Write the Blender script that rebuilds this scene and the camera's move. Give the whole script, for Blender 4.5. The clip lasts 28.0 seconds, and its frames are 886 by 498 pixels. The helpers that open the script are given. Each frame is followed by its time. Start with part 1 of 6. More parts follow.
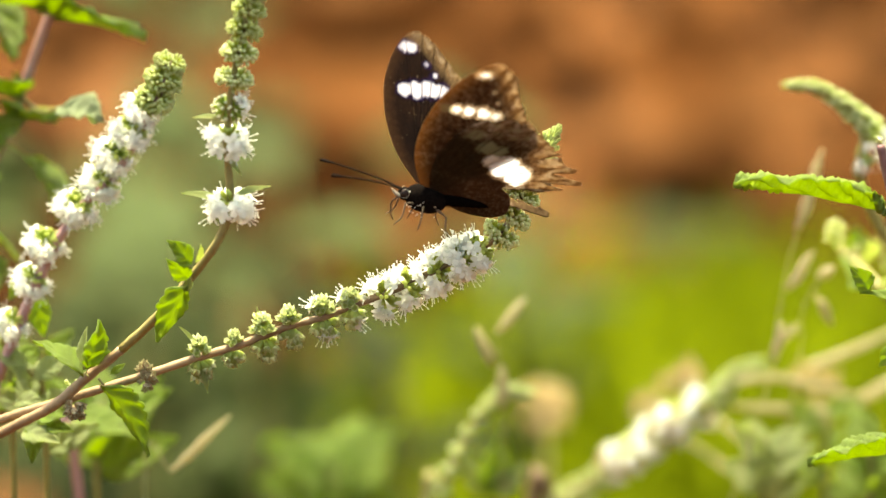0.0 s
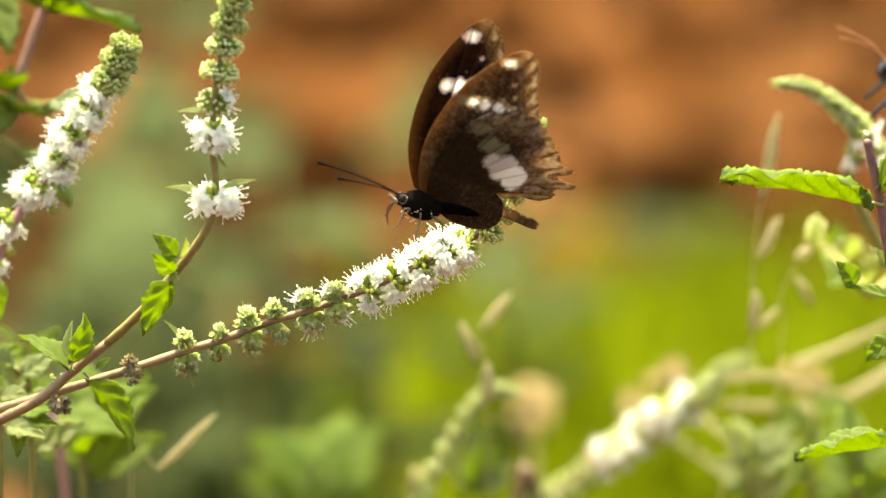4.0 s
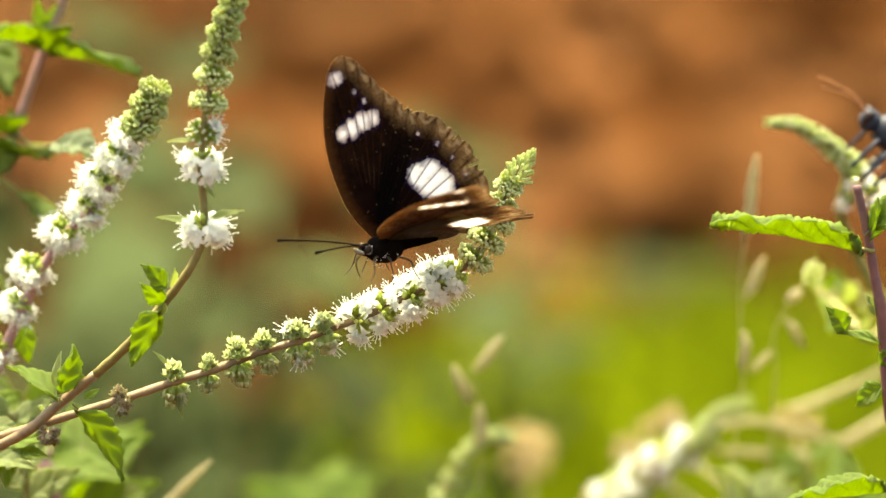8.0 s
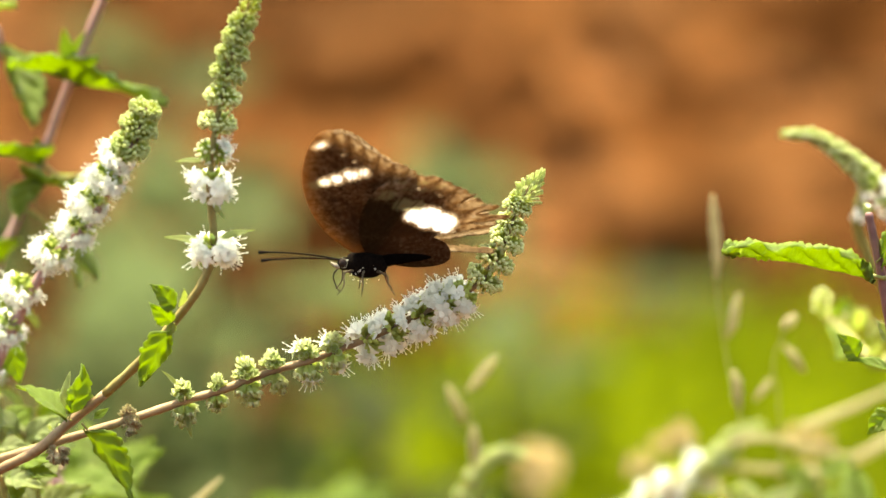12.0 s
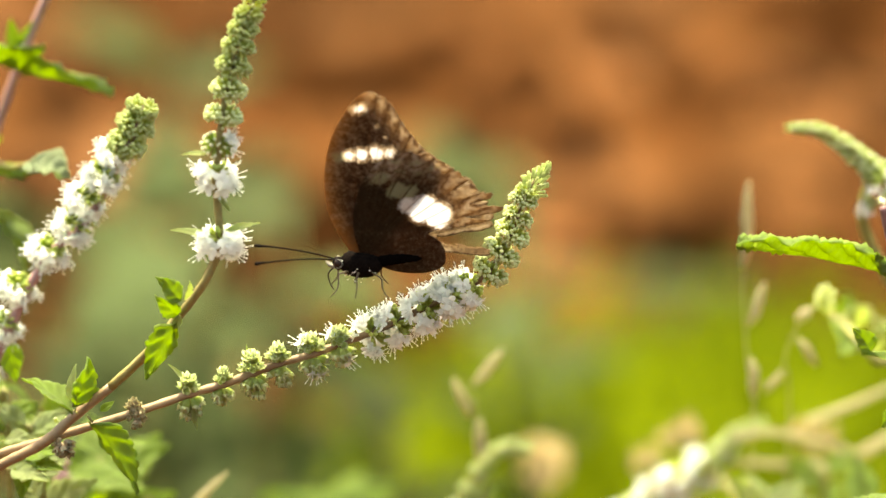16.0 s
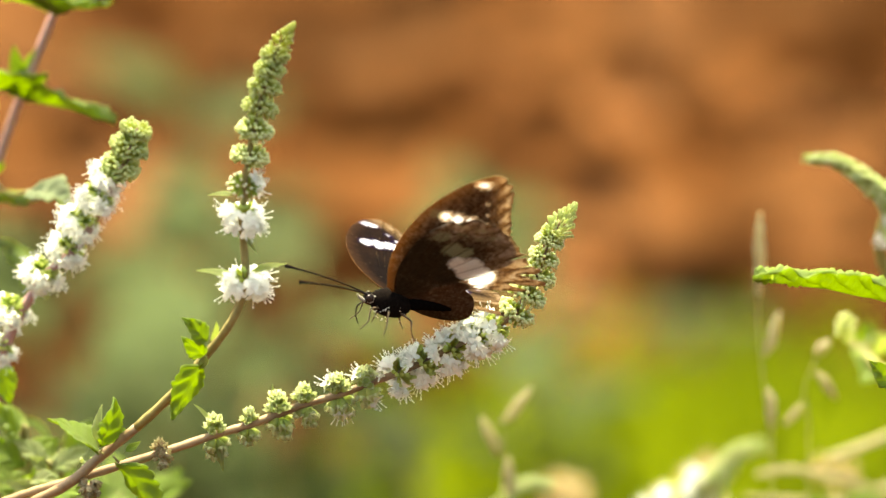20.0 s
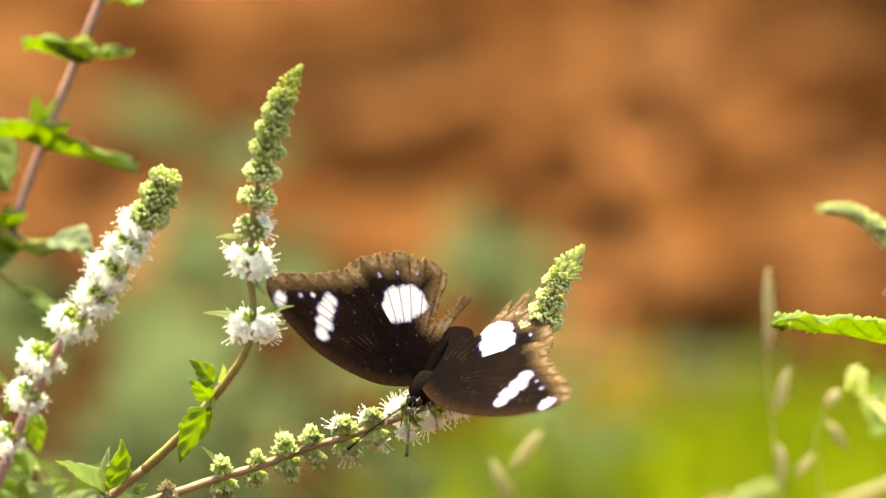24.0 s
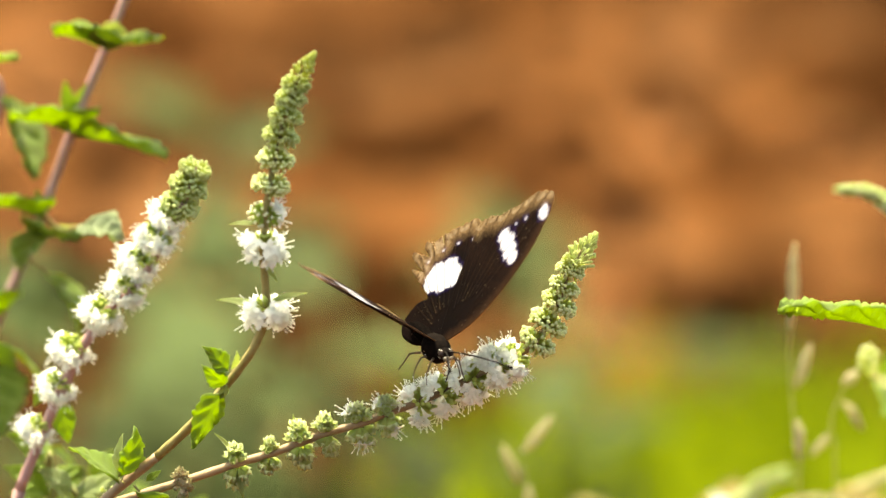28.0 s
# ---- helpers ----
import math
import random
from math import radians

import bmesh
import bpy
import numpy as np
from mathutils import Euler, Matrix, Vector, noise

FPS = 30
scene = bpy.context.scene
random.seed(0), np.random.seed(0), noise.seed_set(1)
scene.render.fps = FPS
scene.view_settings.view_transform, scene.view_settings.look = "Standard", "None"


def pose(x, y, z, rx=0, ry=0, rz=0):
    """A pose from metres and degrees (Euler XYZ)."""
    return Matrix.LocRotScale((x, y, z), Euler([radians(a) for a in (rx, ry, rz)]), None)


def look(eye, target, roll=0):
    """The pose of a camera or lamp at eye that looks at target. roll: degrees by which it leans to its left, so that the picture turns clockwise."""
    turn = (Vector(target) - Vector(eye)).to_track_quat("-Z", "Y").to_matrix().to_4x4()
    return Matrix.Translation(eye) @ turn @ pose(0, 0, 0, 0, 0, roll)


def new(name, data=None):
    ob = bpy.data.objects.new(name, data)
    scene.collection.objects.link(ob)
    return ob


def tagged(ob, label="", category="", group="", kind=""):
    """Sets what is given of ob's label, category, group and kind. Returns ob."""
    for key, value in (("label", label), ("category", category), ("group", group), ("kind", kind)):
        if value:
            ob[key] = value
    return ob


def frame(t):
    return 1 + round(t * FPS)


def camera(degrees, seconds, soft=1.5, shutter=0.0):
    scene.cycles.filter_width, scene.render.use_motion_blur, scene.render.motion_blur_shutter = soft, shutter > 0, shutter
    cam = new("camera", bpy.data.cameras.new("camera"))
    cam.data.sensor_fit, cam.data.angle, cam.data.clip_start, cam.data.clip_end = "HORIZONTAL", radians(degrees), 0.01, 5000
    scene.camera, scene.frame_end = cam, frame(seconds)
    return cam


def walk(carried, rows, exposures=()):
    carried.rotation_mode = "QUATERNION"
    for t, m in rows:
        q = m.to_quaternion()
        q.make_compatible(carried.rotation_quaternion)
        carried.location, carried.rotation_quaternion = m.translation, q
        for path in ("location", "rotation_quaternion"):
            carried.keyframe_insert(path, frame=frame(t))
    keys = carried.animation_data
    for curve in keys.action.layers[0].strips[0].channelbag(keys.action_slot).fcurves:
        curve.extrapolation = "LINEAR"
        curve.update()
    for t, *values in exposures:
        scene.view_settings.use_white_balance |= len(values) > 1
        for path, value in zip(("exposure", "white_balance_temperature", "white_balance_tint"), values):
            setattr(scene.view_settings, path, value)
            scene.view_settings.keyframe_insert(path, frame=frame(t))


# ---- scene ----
from mathutils.geometry import delaunay_2d_cdt

MM = 0.001
ORIGIN = Vector((0.0, 1.159, 0.55))      # the flowering sprig hangs here
EYE = (0.0, 0.0, 0.8606)

# ---- camera and its path ----
cam = camera(8.578, 28.0, soft=1.5, shutter=0.5)
cam.data.dof.use_dof = True
cam.data.dof.focus_distance = 1.203
cam.data.dof.aperture_fstop = 10.4

# seconds, pan and tilt in degrees
PAN = [(0, 0.1206, -0.6248), (0.5, 0.0899, -0.6511), (1, 0.0592, -0.6774), (1.5, 0.0285, -0.7037), (2, 0.0001, -0.7261), (2.5, -0.0193, -0.7331), (3, -0.0251, -0.7168), (3.5, -0.0219, -0.6844), (4, -0.0182, -0.6448), (4.5, -0.0206, -0.5995), (5, -0.0298, -0.5484), (5.5, -0.0398, -0.4929), (6, -0.0477, -0.4340), (6.5, -0.0575, -0.3754), (7, -0.0685, -0.3190), (7.5, -0.0751, -0.2595), (8, -0.0696, -0.1949), (8.5, -0.0488, -0.1368), (9, -0.0276, -0.0916), (9.5, -0.0179, -0.0564), (10, -0.0101, -0.0339), (10.5, 0.0015, -0.0223), (11, 0.0147, -0.0155), (11.5, 0.0300, -0.0191), (12, 0.0444, -0.0351), (12.5, 0.0554, -0.0541), (13, 0.0629, -0.0691), (13.5, 0.0669, -0.0812), (14, 0.0721, -0.0886), (14.5, 0.0843, -0.0846), (15, 0.0991, -0.0750), (15.5, 0.1051, -0.0766), (16, 0.1040, -0.0862), (16.5, 0.1108, -0.0792), (17, 0.1357, -0.0399), (17.5, 0.1776, 0.0223), (18, 0.2255, 0.0881), (18.5, 0.2642, 0.1448), (19, 0.2891, 0.1901), (19.5, 0.3049, 0.2282), (20, 0.3139, 0.2666), (20.5, 0.3171, 0.3101), (21, 0.3176, 0.3565), (21.5, 0.3209, 0.4047), (22, 0.3332, 0.4580), (22.5, 0.3546, 0.5160), (23, 0.3789, 0.5751), (23.5, 0.4029, 0.6327), (24, 0.4304, 0.6842), (24.5, 0.4625, 0.7239), (25, 0.4922, 0.7445), (25.5, 0.5148, 0.7349), (26, 0.5334, 0.6953), (26.5, 0.5486, 0.6445), (27, 0.5576, 0.6018), (27.5, 0.5627, 0.5706), (28, 0.5682, 0.5443)]
walk(cam, [(t, pose(*EYE, 75.0 + tilt, 0, pan)) for t, pan, tilt in PAN], [(0.0, 2.1, 8100, 0), (6.0, 2.1, 8100, 0), (8.0, 2.03, 8100, 0), (10.0, 2.18, 8100, 0), (28.0, 2.18, 8100, 0)])

# ---- daylight ----
world = bpy.data.worlds.new("sky")
scene.world = world
world.use_nodes = True
wn = world.node_tree.nodes
sky = wn.new("ShaderNodeTexSky")
sky.sky_type, sky.sun_disc = "NISHITA", False
SUN_EL, SUN_AZ = radians(69), radians(-24)     # azimuth from +y towards +x
sky.sun_elevation, sky.sun_rotation = SUN_EL, SUN_AZ
sky.air_density, sky.dust_density = 1.0, 6.0
wn["Background"].inputs["Strength"].default_value = 0.145
world.node_tree.links.new(sky.outputs[0], wn["Background"].inputs["Color"])

sun = new("sun", bpy.data.lights.new("sun", "SUN"))
sun.data.energy, sun.data.angle, sun.data.color = 4.1, radians(1.0), (1.0, 0.94, 0.84)
way = Vector((math.sin(SUN_AZ) * math.cos(SUN_EL), math.cos(SUN_AZ) * math.cos(SUN_EL), math.sin(SUN_EL)))
sun.matrix_world = look(way * 20, (0, 0, 0))


# ---- materials ----
def material(name):
    m = bpy.data.materials.new(name)
    m.use_nodes = True
    nt = m.node_tree
    return m, nt, nt.nodes["Principled BSDF"], nt.nodes["Material Output"]


def node(nt, kind, **values):
    n = nt.nodes.new(kind)
    for k, v in values.items():
        n.inputs[k.replace("_", " ")].default_value = v
    return n


def ramp(nt, source, stops):
    n = nt.nodes.new("ShaderNodeValToRGB")
    e = n.color_ramp.elements
    while len(e) < len(stops):
        e.new(0.5)
    for el, (p, c) in zip(e, stops):
        el.position, el.color = p, (*c, 1)
    nt.links.new(source, n.inputs[0])
    return n.outputs[0]


def blend(nt, fac, a, b, mode="MIX"):
    n = nt.nodes.new("ShaderNodeMix")
    n.data_type, n.blend_type = "RGBA", mode
    for s, v in ((0, fac), (6, a), (7, b)):
        if isinstance(v, bpy.types.NodeSocket):
            nt.links.new(v, n.inputs[s])
        else:
            n.inputs[s].default_value = v if s == 0 else (*v, 1)
    return n.outputs[2]


def calc(nt, op, a, b=0.0, c=None, clamp=False):
    n = nt.nodes.new("ShaderNodeMath")
    n.operation, n.use_clamp = op, clamp
    for s, v in ((0, a), (1, b), (2, c)):
        if v is None:
            continue
        if isinstance(v, bpy.types.NodeSocket):
            nt.links.new(v, n.inputs[s])
        else:
            n.inputs[s].default_value = v
    return n.outputs[0]


def noise_of(nt, scale, detail=4.0, rough=0.55):
    tc = nt.nodes.new("ShaderNodeTexCoord")
    n = node(nt, "ShaderNodeTexNoise", Scale=scale, Detail=detail, Roughness=rough)
    nt.links.new(tc.outputs["Object"], n.inputs["Vector"])
    return n.outputs["Fac"]


def bumped(nt, bsdf, height, strength, distance):
    b = node(nt, "ShaderNodeBump", Strength=strength, Distance=distance)
    nt.links.new(height, b.inputs["Height"])
    nt.links.new(b.outputs[0], bsdf.inputs["Normal"])
    return b


def let_through(nt, bsdf, out, colour, share):
    """Light that shines through a thin leaf, petal or wing."""
    tr = nt.nodes.new("ShaderNodeBsdfTranslucent")
    if isinstance(colour, bpy.types.NodeSocket):
        nt.links.new(colour, tr.inputs["Color"])
    else:
        tr.inputs["Color"].default_value = (*colour, 1)
    mix = node(nt, "ShaderNodeMixShader", Fac=share)
    nt.links.new(bsdf.outputs[0], mix.inputs[1])
    nt.links.new(tr.outputs[0], mix.inputs[2])
    nt.links.new(mix.outputs[0], out.inputs["Surface"])


def plant_material(name, dark, light, scale=400, rough=0.5, share=0.35, glow=None, bump=0.35, distance=0.0003, gloss=0.3):
    """Two-scale mottled plant tissue; glow is the colour of the light that passes it."""
    m, nt, bsdf, out = material(name)
    fine, coarse = noise_of(nt, scale), noise_of(nt, scale * 0.17, 2)
    info = nt.nodes.new("ShaderNodeObjectInfo")
    mixed = calc(nt, "ADD", calc(nt, "MULTIPLY", fine, 0.5), calc(nt, "MULTIPLY", coarse, 0.5))
    col = ramp(nt, mixed, [(0.33, dark), (0.66, light)])
    vary = calc(nt, "MULTIPLY_ADD", info.outputs["Random"], 0.3, 0.85)
    grey = nt.nodes.new("ShaderNodeCombineColor")
    for k in range(3):
        nt.links.new(vary, grey.inputs[k])
    col = blend(nt, 1.0, col, grey.outputs[0], "MULTIPLY")
    nt.links.new(col, bsdf.inputs["Base Color"])
    bsdf.inputs["Roughness"].default_value = rough
    bsdf.inputs["Specular IOR Level"].default_value = gloss
    bumped(nt, bsdf, fine, bump, distance)
    if share:
        let_through(nt, bsdf, out, glow or col, share)
    return m


LEAF = plant_material("mint_leaf", (0.11, 0.19, 0.018), (0.2, 0.285, 0.05), 500, 0.48, 0.54, (0.46, 0.585, 0.08), 0.6, 0.0006, 0.45)
LEAF_PALE = plant_material("pale_leaf", (0.2, 0.27, 0.1), (0.34, 0.4, 0.2), 900, 0.5, 0.52, (0.66, 0.74, 0.28), 0.7, 0.0008, 0.45)
SILVER = plant_material("silvery_leaf", (0.2, 0.27, 0.13), (0.36, 0.42, 0.25), 700, 0.6, 0.45, (0.45, 0.54, 0.28), 0.7, 0.0008, 0.4)
BUD = plant_material("bud_green", (0.13, 0.19, 0.03), (0.26, 0.33, 0.075), 1500, 0.6, 0.55, (0.42, 0.54, 0.09), 0.4, 0.0002)
BUD_PALE = plant_material("bud_pale", (0.25, 0.3, 0.1), (0.44, 0.49, 0.2), 1500, 0.65, 0.68, (0.7, 0.78, 0.3), 0.4, 0.0002)
BUD_MID = plant_material("bud_sage", (0.2, 0.25, 0.05), (0.37, 0.41, 0.12), 1500, 0.65, 0.6, (0.56, 0.62, 0.15), 0.4, 0.0002)
BRACT = plant_material("young_bract", (0.39, 0.455, 0.2), (0.57, 0.625, 0.34), 1500, 0.6, 0.5, (0.71, 0.785, 0.38), 0.4, 0.0002)
STEM_OLIVE = plant_material("stem_olive", (0.17, 0.14, 0.045), (0.29, 0.245, 0.09), 700, 0.55, 0.0, gloss=0.15)
BUD_WHITE = plant_material("bud_white", (0.5, 0.52, 0.36), (0.7, 0.71, 0.55), 1500, 0.6, 0.5, (0.8, 0.82, 0.6), 0.3, 0.0002)
BUD_TIP = plant_material("bud_tip", (0.54, 0.6, 0.32), (0.72, 0.76, 0.5), 1500, 0.6, 0.55, (0.82, 0.88, 0.52), 0.4, 0.0002)
PETAL = plant_material("petal_white", (0.76, 0.785, 0.73), (0.85, 0.87, 0.82), 1500, 0.6, 0.55, (0.9, 0.925, 0.86), 0.3, 0.0002)
STEM = plant_material("stem_brown", (0.14, 0.088, 0.044), (0.25, 0.175, 0.092), 700, 0.5, 0.0)
STEM_GREEN = plant_material("stem_green", (0.15, 0.145, 0.035), (0.25, 0.24, 0.07), 700, 0.5, 0.0)
STEM_PINK = plant_material("stem_pink", (0.26, 0.145, 0.13), (0.37, 0.22, 0.2), 500, 0.5, 0.0)
STEM_PURPLE = plant_material("stem_purple", (0.1, 0.05, 0.05), (0.2, 0.1, 0.09), 500, 0.45, 0.0)
DRY = plant_material("dry_calyx", (0.3, 0.21, 0.11), (0.54, 0.43, 0.27), 1200, 0.8, 0.2, (0.5, 0.35, 0.12))
STRAW = plant_material("dry_grass", (0.31, 0.27, 0.15), (0.46, 0.41, 0.25), 500, 0.8, 0.45, (0.6, 0.57, 0.35))
GRASS = plant_material("grass_green", (0.07, 0.105, 0.004), (0.14, 0.18, 0.009), 60, 0.6, 0.5, (0.19, 0.245, 0.01), gloss=0.03)
WEED = plant_material("weed_leaf", (0.027, 0.042, 0.011), (0.058, 0.08, 0.024), 60, 0.65, 0.25, (0.09, 0.14, 0.04), gloss=0.06)
# weed leaf again, with the shade among the low weeds put into its colour
WEED_SHADED = plant_material("weed_leaf_shaded", (0.01, 0.016, 0.003), (0.024, 0.033, 0.007), 60, 0.7, 0.2, (0.035, 0.05, 0.006), gloss=0.04)
WITHERED = plant_material("withered_flower", (0.36, 0.28, 0.11), (0.54, 0.43, 0.2), 300, 0.8, 0.2, (0.6, 0.4, 0.15))


def soil_material():
    m, nt, bsdf, out = material("red_soil")
    fine, mid, wide = noise_of(nt, 90, 6, 0.65), noise_of(nt, 14, 3), noise_of(nt, 3.1, 2)
    col = ramp(nt, mid, [(0.38, (0.03, 0.0128, 0.0048)), (0.5, (0.088, 0.0355, 0.0118)), (0.64, (0.132, 0.061, 0.0235))])
    col = blend(nt, ramp(nt, wide, [(0.4, (0, 0, 0)), (0.62, (0.6, 0.6, 0.6))]), col, (0.112, 0.043, 0.0128))
    col = blend(nt, 0.5, col, ramp(nt, fine, [(0.3, (0.5, 0.5, 0.5)), (0.7, (1, 1, 1))]), "MULTIPLY")
    broad = noise_of(nt, 5.5, 2, 0.4)
    col = blend(nt, 1.0, col, ramp(nt, broad, [(0.38, (0.4, 0.37, 0.35)), (0.5, (0.95, 0.95, 0.95)), (0.62, (1.45, 1.55, 1.75))]), "MULTIPLY")
    # earth darker farther back
    tc = nt.nodes.new("ShaderNodeTexCoord")
    xyz = nt.nodes.new("ShaderNodeSeparateXYZ")
    nt.links.new(tc.outputs["Object"], xyz.inputs[0])
    far_tone = calc(nt, "ADD", xyz.outputs[1], calc(nt, "MULTIPLY_ADD", noise_of(nt, 2.6, 2), 1.6, -0.8))
    far_tone = ramp(nt, calc(nt, "MULTIPLY_ADD", far_tone, 0.5, -1.6, clamp=True), [(0.1, (1, 1, 1)), (0.55, (0.66, 0.62, 0.6))])
    col = blend(nt, 1.0, col, far_tone, "MULTIPLY")
    # paler and darker patches: x, y, half width, half depth, gain
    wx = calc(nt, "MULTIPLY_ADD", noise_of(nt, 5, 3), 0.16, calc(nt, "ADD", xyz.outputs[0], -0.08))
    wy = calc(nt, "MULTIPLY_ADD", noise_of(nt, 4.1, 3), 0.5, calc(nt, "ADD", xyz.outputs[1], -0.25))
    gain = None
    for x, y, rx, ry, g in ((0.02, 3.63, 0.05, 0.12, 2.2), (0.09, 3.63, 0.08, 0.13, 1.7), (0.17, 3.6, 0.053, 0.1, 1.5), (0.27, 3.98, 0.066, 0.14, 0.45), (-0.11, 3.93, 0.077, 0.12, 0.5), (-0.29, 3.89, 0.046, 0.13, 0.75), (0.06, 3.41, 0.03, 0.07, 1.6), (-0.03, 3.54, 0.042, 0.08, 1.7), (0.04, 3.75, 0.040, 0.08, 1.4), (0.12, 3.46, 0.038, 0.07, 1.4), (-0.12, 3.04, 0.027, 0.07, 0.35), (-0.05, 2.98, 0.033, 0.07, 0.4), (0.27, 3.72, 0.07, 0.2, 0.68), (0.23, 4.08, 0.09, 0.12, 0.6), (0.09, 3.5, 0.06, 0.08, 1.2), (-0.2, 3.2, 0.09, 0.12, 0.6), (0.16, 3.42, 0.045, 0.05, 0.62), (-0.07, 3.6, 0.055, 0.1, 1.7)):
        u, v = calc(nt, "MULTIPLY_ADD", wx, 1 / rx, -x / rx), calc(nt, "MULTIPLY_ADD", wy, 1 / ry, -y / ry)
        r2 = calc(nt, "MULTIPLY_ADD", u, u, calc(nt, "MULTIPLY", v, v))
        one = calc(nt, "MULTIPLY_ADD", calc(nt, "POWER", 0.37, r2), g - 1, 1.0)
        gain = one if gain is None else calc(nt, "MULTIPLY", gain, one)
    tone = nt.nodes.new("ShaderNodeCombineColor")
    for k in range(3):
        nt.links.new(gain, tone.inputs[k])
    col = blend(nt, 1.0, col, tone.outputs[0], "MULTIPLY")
    nt.links.new(col, bsdf.inputs["Base Color"])
    bsdf.inputs["Roughness"].default_value = 1.0
    bsdf.inputs["Specular IOR Level"].default_value = 0.0
    bumped(nt, bsdf, fine, 0.8, 0.01)
    return m


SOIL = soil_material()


def wing_material(name, upper):
    """Scaly wing: feathered white patches, dark veins, rows of pale crescents on the margin, from the distances stored on the mesh."""
    m, nt, bsdf, out = material(name)

    def stored(key):
        a = nt.nodes.new("ShaderNodeAttribute")
        a.attribute_name = key
        return a.outputs["Fac"]

    def less(a, b, share=1.0):
        return calc(nt, "MULTIPLY", a, calc(nt, "SUBTRACT", 1.0, calc(nt, "MULTIPLY", b, share)))

    def band(value, centre, half, soft):
        """One inside the band about centre, falling to zero."""
        away = calc(nt, "ABSOLUTE", calc(nt, "SUBTRACT", value, centre))
        return calc(nt, "DIVIDE", calc(nt, "SUBTRACT", half + soft, away), soft, clamp=True)

    fine, coarse, wide = noise_of(nt, 2600, 3), noise_of(nt, 420, 4, 0.65), noise_of(nt, 150, 3)
    streak, grit, scale = noise_of(nt, 900, 3), noise_of(nt, 1500, 3, 0.7), noise_of(nt, 700, 3, 0.6)
    mott = calc(nt, "MULTIPLY_ADD", grit, 0.45, calc(nt, "MULTIPLY_ADD", scale, 0.35, calc(nt, "MULTIPLY", wide, 0.2)))
    margin, vein_gap = stored("margin"), stored("vein")
    if upper:
        col = ramp(nt, mott, [(0.38, (0.0046, 0.0023, 0.0016)), (0.64, (0.0165, 0.0078, 0.0048))])
        thin = ramp(nt, mott, [(0.38, (0.005, 0.0025, 0.002)), (0.64, (0.018, 0.008, 0.0055))])
        dark_col, dark_thin, vein_col, white = (0.0036, 0.0022, 0.002), (0.018, 0.009, 0.008), (0.002, 0.0012, 0.001), (0.72, 0.72, 0.78)
        edge_a, edge_b = (0.062, 0.034, 0.0155), (0.28, 0.185, 0.09)
    else:
        col = ramp(nt, mott, [(0.4, (0.042, 0.025, 0.013)), (0.5, (0.098, 0.061, 0.033)), (0.6, (0.24, 0.165, 0.096))])
        thin = ramp(nt, mott, [(0.42, (0.15, 0.09, 0.05)), (0.5, (0.37, 0.25, 0.15)), (0.6, (0.75, 0.62, 0.46))])
        dark_col, dark_thin, vein_col, white = (0.032, 0.021, 0.012), (0.13, 0.07, 0.038), (0.05, 0.029, 0.016), (0.72, 0.72, 0.6)
        edge_a, edge_b = (0.11, 0.07, 0.04), (0.42, 0.31, 0.19)
    # dark inner field: its own dark scales, with the other wing's shadow painted in
    inner = calc(nt, "ADD", stored("inner"), calc(nt, "MULTIPLY_ADD", coarse, 0.5, -0.25), clamp=True)
    col = blend(nt, calc(nt, "MULTIPLY", inner, 0.92), col, dark_col)
    thin = blend(nt, calc(nt, "MULTIPLY", inner, 0.9), thin, dark_thin)
    # the worn brown margin
    ragged = calc(nt, "ADD", margin, calc(nt, "MULTIPLY_ADD", scale, 4.0, -2.0))
    rim = ramp(nt, calc(nt, "DIVIDE", ragged, 6.0 if upper else 8.0, clamp=True), [(0.3, (1, 1, 1)), (0.5, (0.45, 0.45, 0.45)), (0.75, (0, 0, 0))])
    col = blend(nt, calc(nt, "MULTIPLY", rim, 0.85), col, ramp(nt, mott, [(0.36, edge_a), (0.66, edge_b)]))
    thin = blend(nt, calc(nt, "MULTIPLY", rim, 0.7 if upper else 0.75), thin, ramp(nt, mott, [(0.36, (0.14, 0.075, 0.034)), (0.66, (0.5, 0.36, 0.19))]))
    # two rows of crescents and the pale fringe, one to each cell between the veins
    bowed = calc(nt, "ADD", calc(nt, "MULTIPLY_ADD", vein_gap, -0.55, margin), calc(nt, "MULTIPLY_ADD", scale, 0.9, -0.45))
    within = calc(nt, "MULTIPLY_ADD", vein_gap, 2.2, -0.55, clamp=True)
    rows = band(bowed, 0.3, 0.3, 0.4)
    if not upper:
        spots = calc(nt, "MULTIPLY", calc(nt, "MAXIMUM", band(bowed, 1.2, 0.35, 0.3), calc(nt, "MULTIPLY", band(bowed, 3.0, 0.3, 0.3), 0.7)), calc(nt, "MULTIPLY_ADD", vein_gap, 2.0, -1.5, clamp=True))
        rows = calc(nt, "MAXIMUM", rows, spots)
    rows = calc(nt, "MULTIPLY", calc(nt, "MULTIPLY", rows, within), ramp(nt, coarse, [(0.36, (0.25, 0.25, 0.25)), (0.58, (1, 1, 1))]))
    col = blend(nt, calc(nt, "MULTIPLY", rows, 0.3 if upper else 0.5), col, (0.5, 0.4, 0.28) if upper else (0.7, 0.62, 0.48))
    thin = blend(nt, calc(nt, "MULTIPLY", rows, 0.25 if upper else 0.55), thin, (0.85, 0.76, 0.6))
    # golden scales along the front edge
    costa = ramp(nt, calc(nt, "DIVIDE", calc(nt, "ADD", stored("costa"), calc(nt, "MULTIPLY_ADD", scale, 3.0, -1.5)), 3.0 if upper else 5.0, clamp=True), [(0.0, (1, 1, 1)), (0.35, (0.5, 0.5, 0.5)), (1.0, (0, 0, 0))])
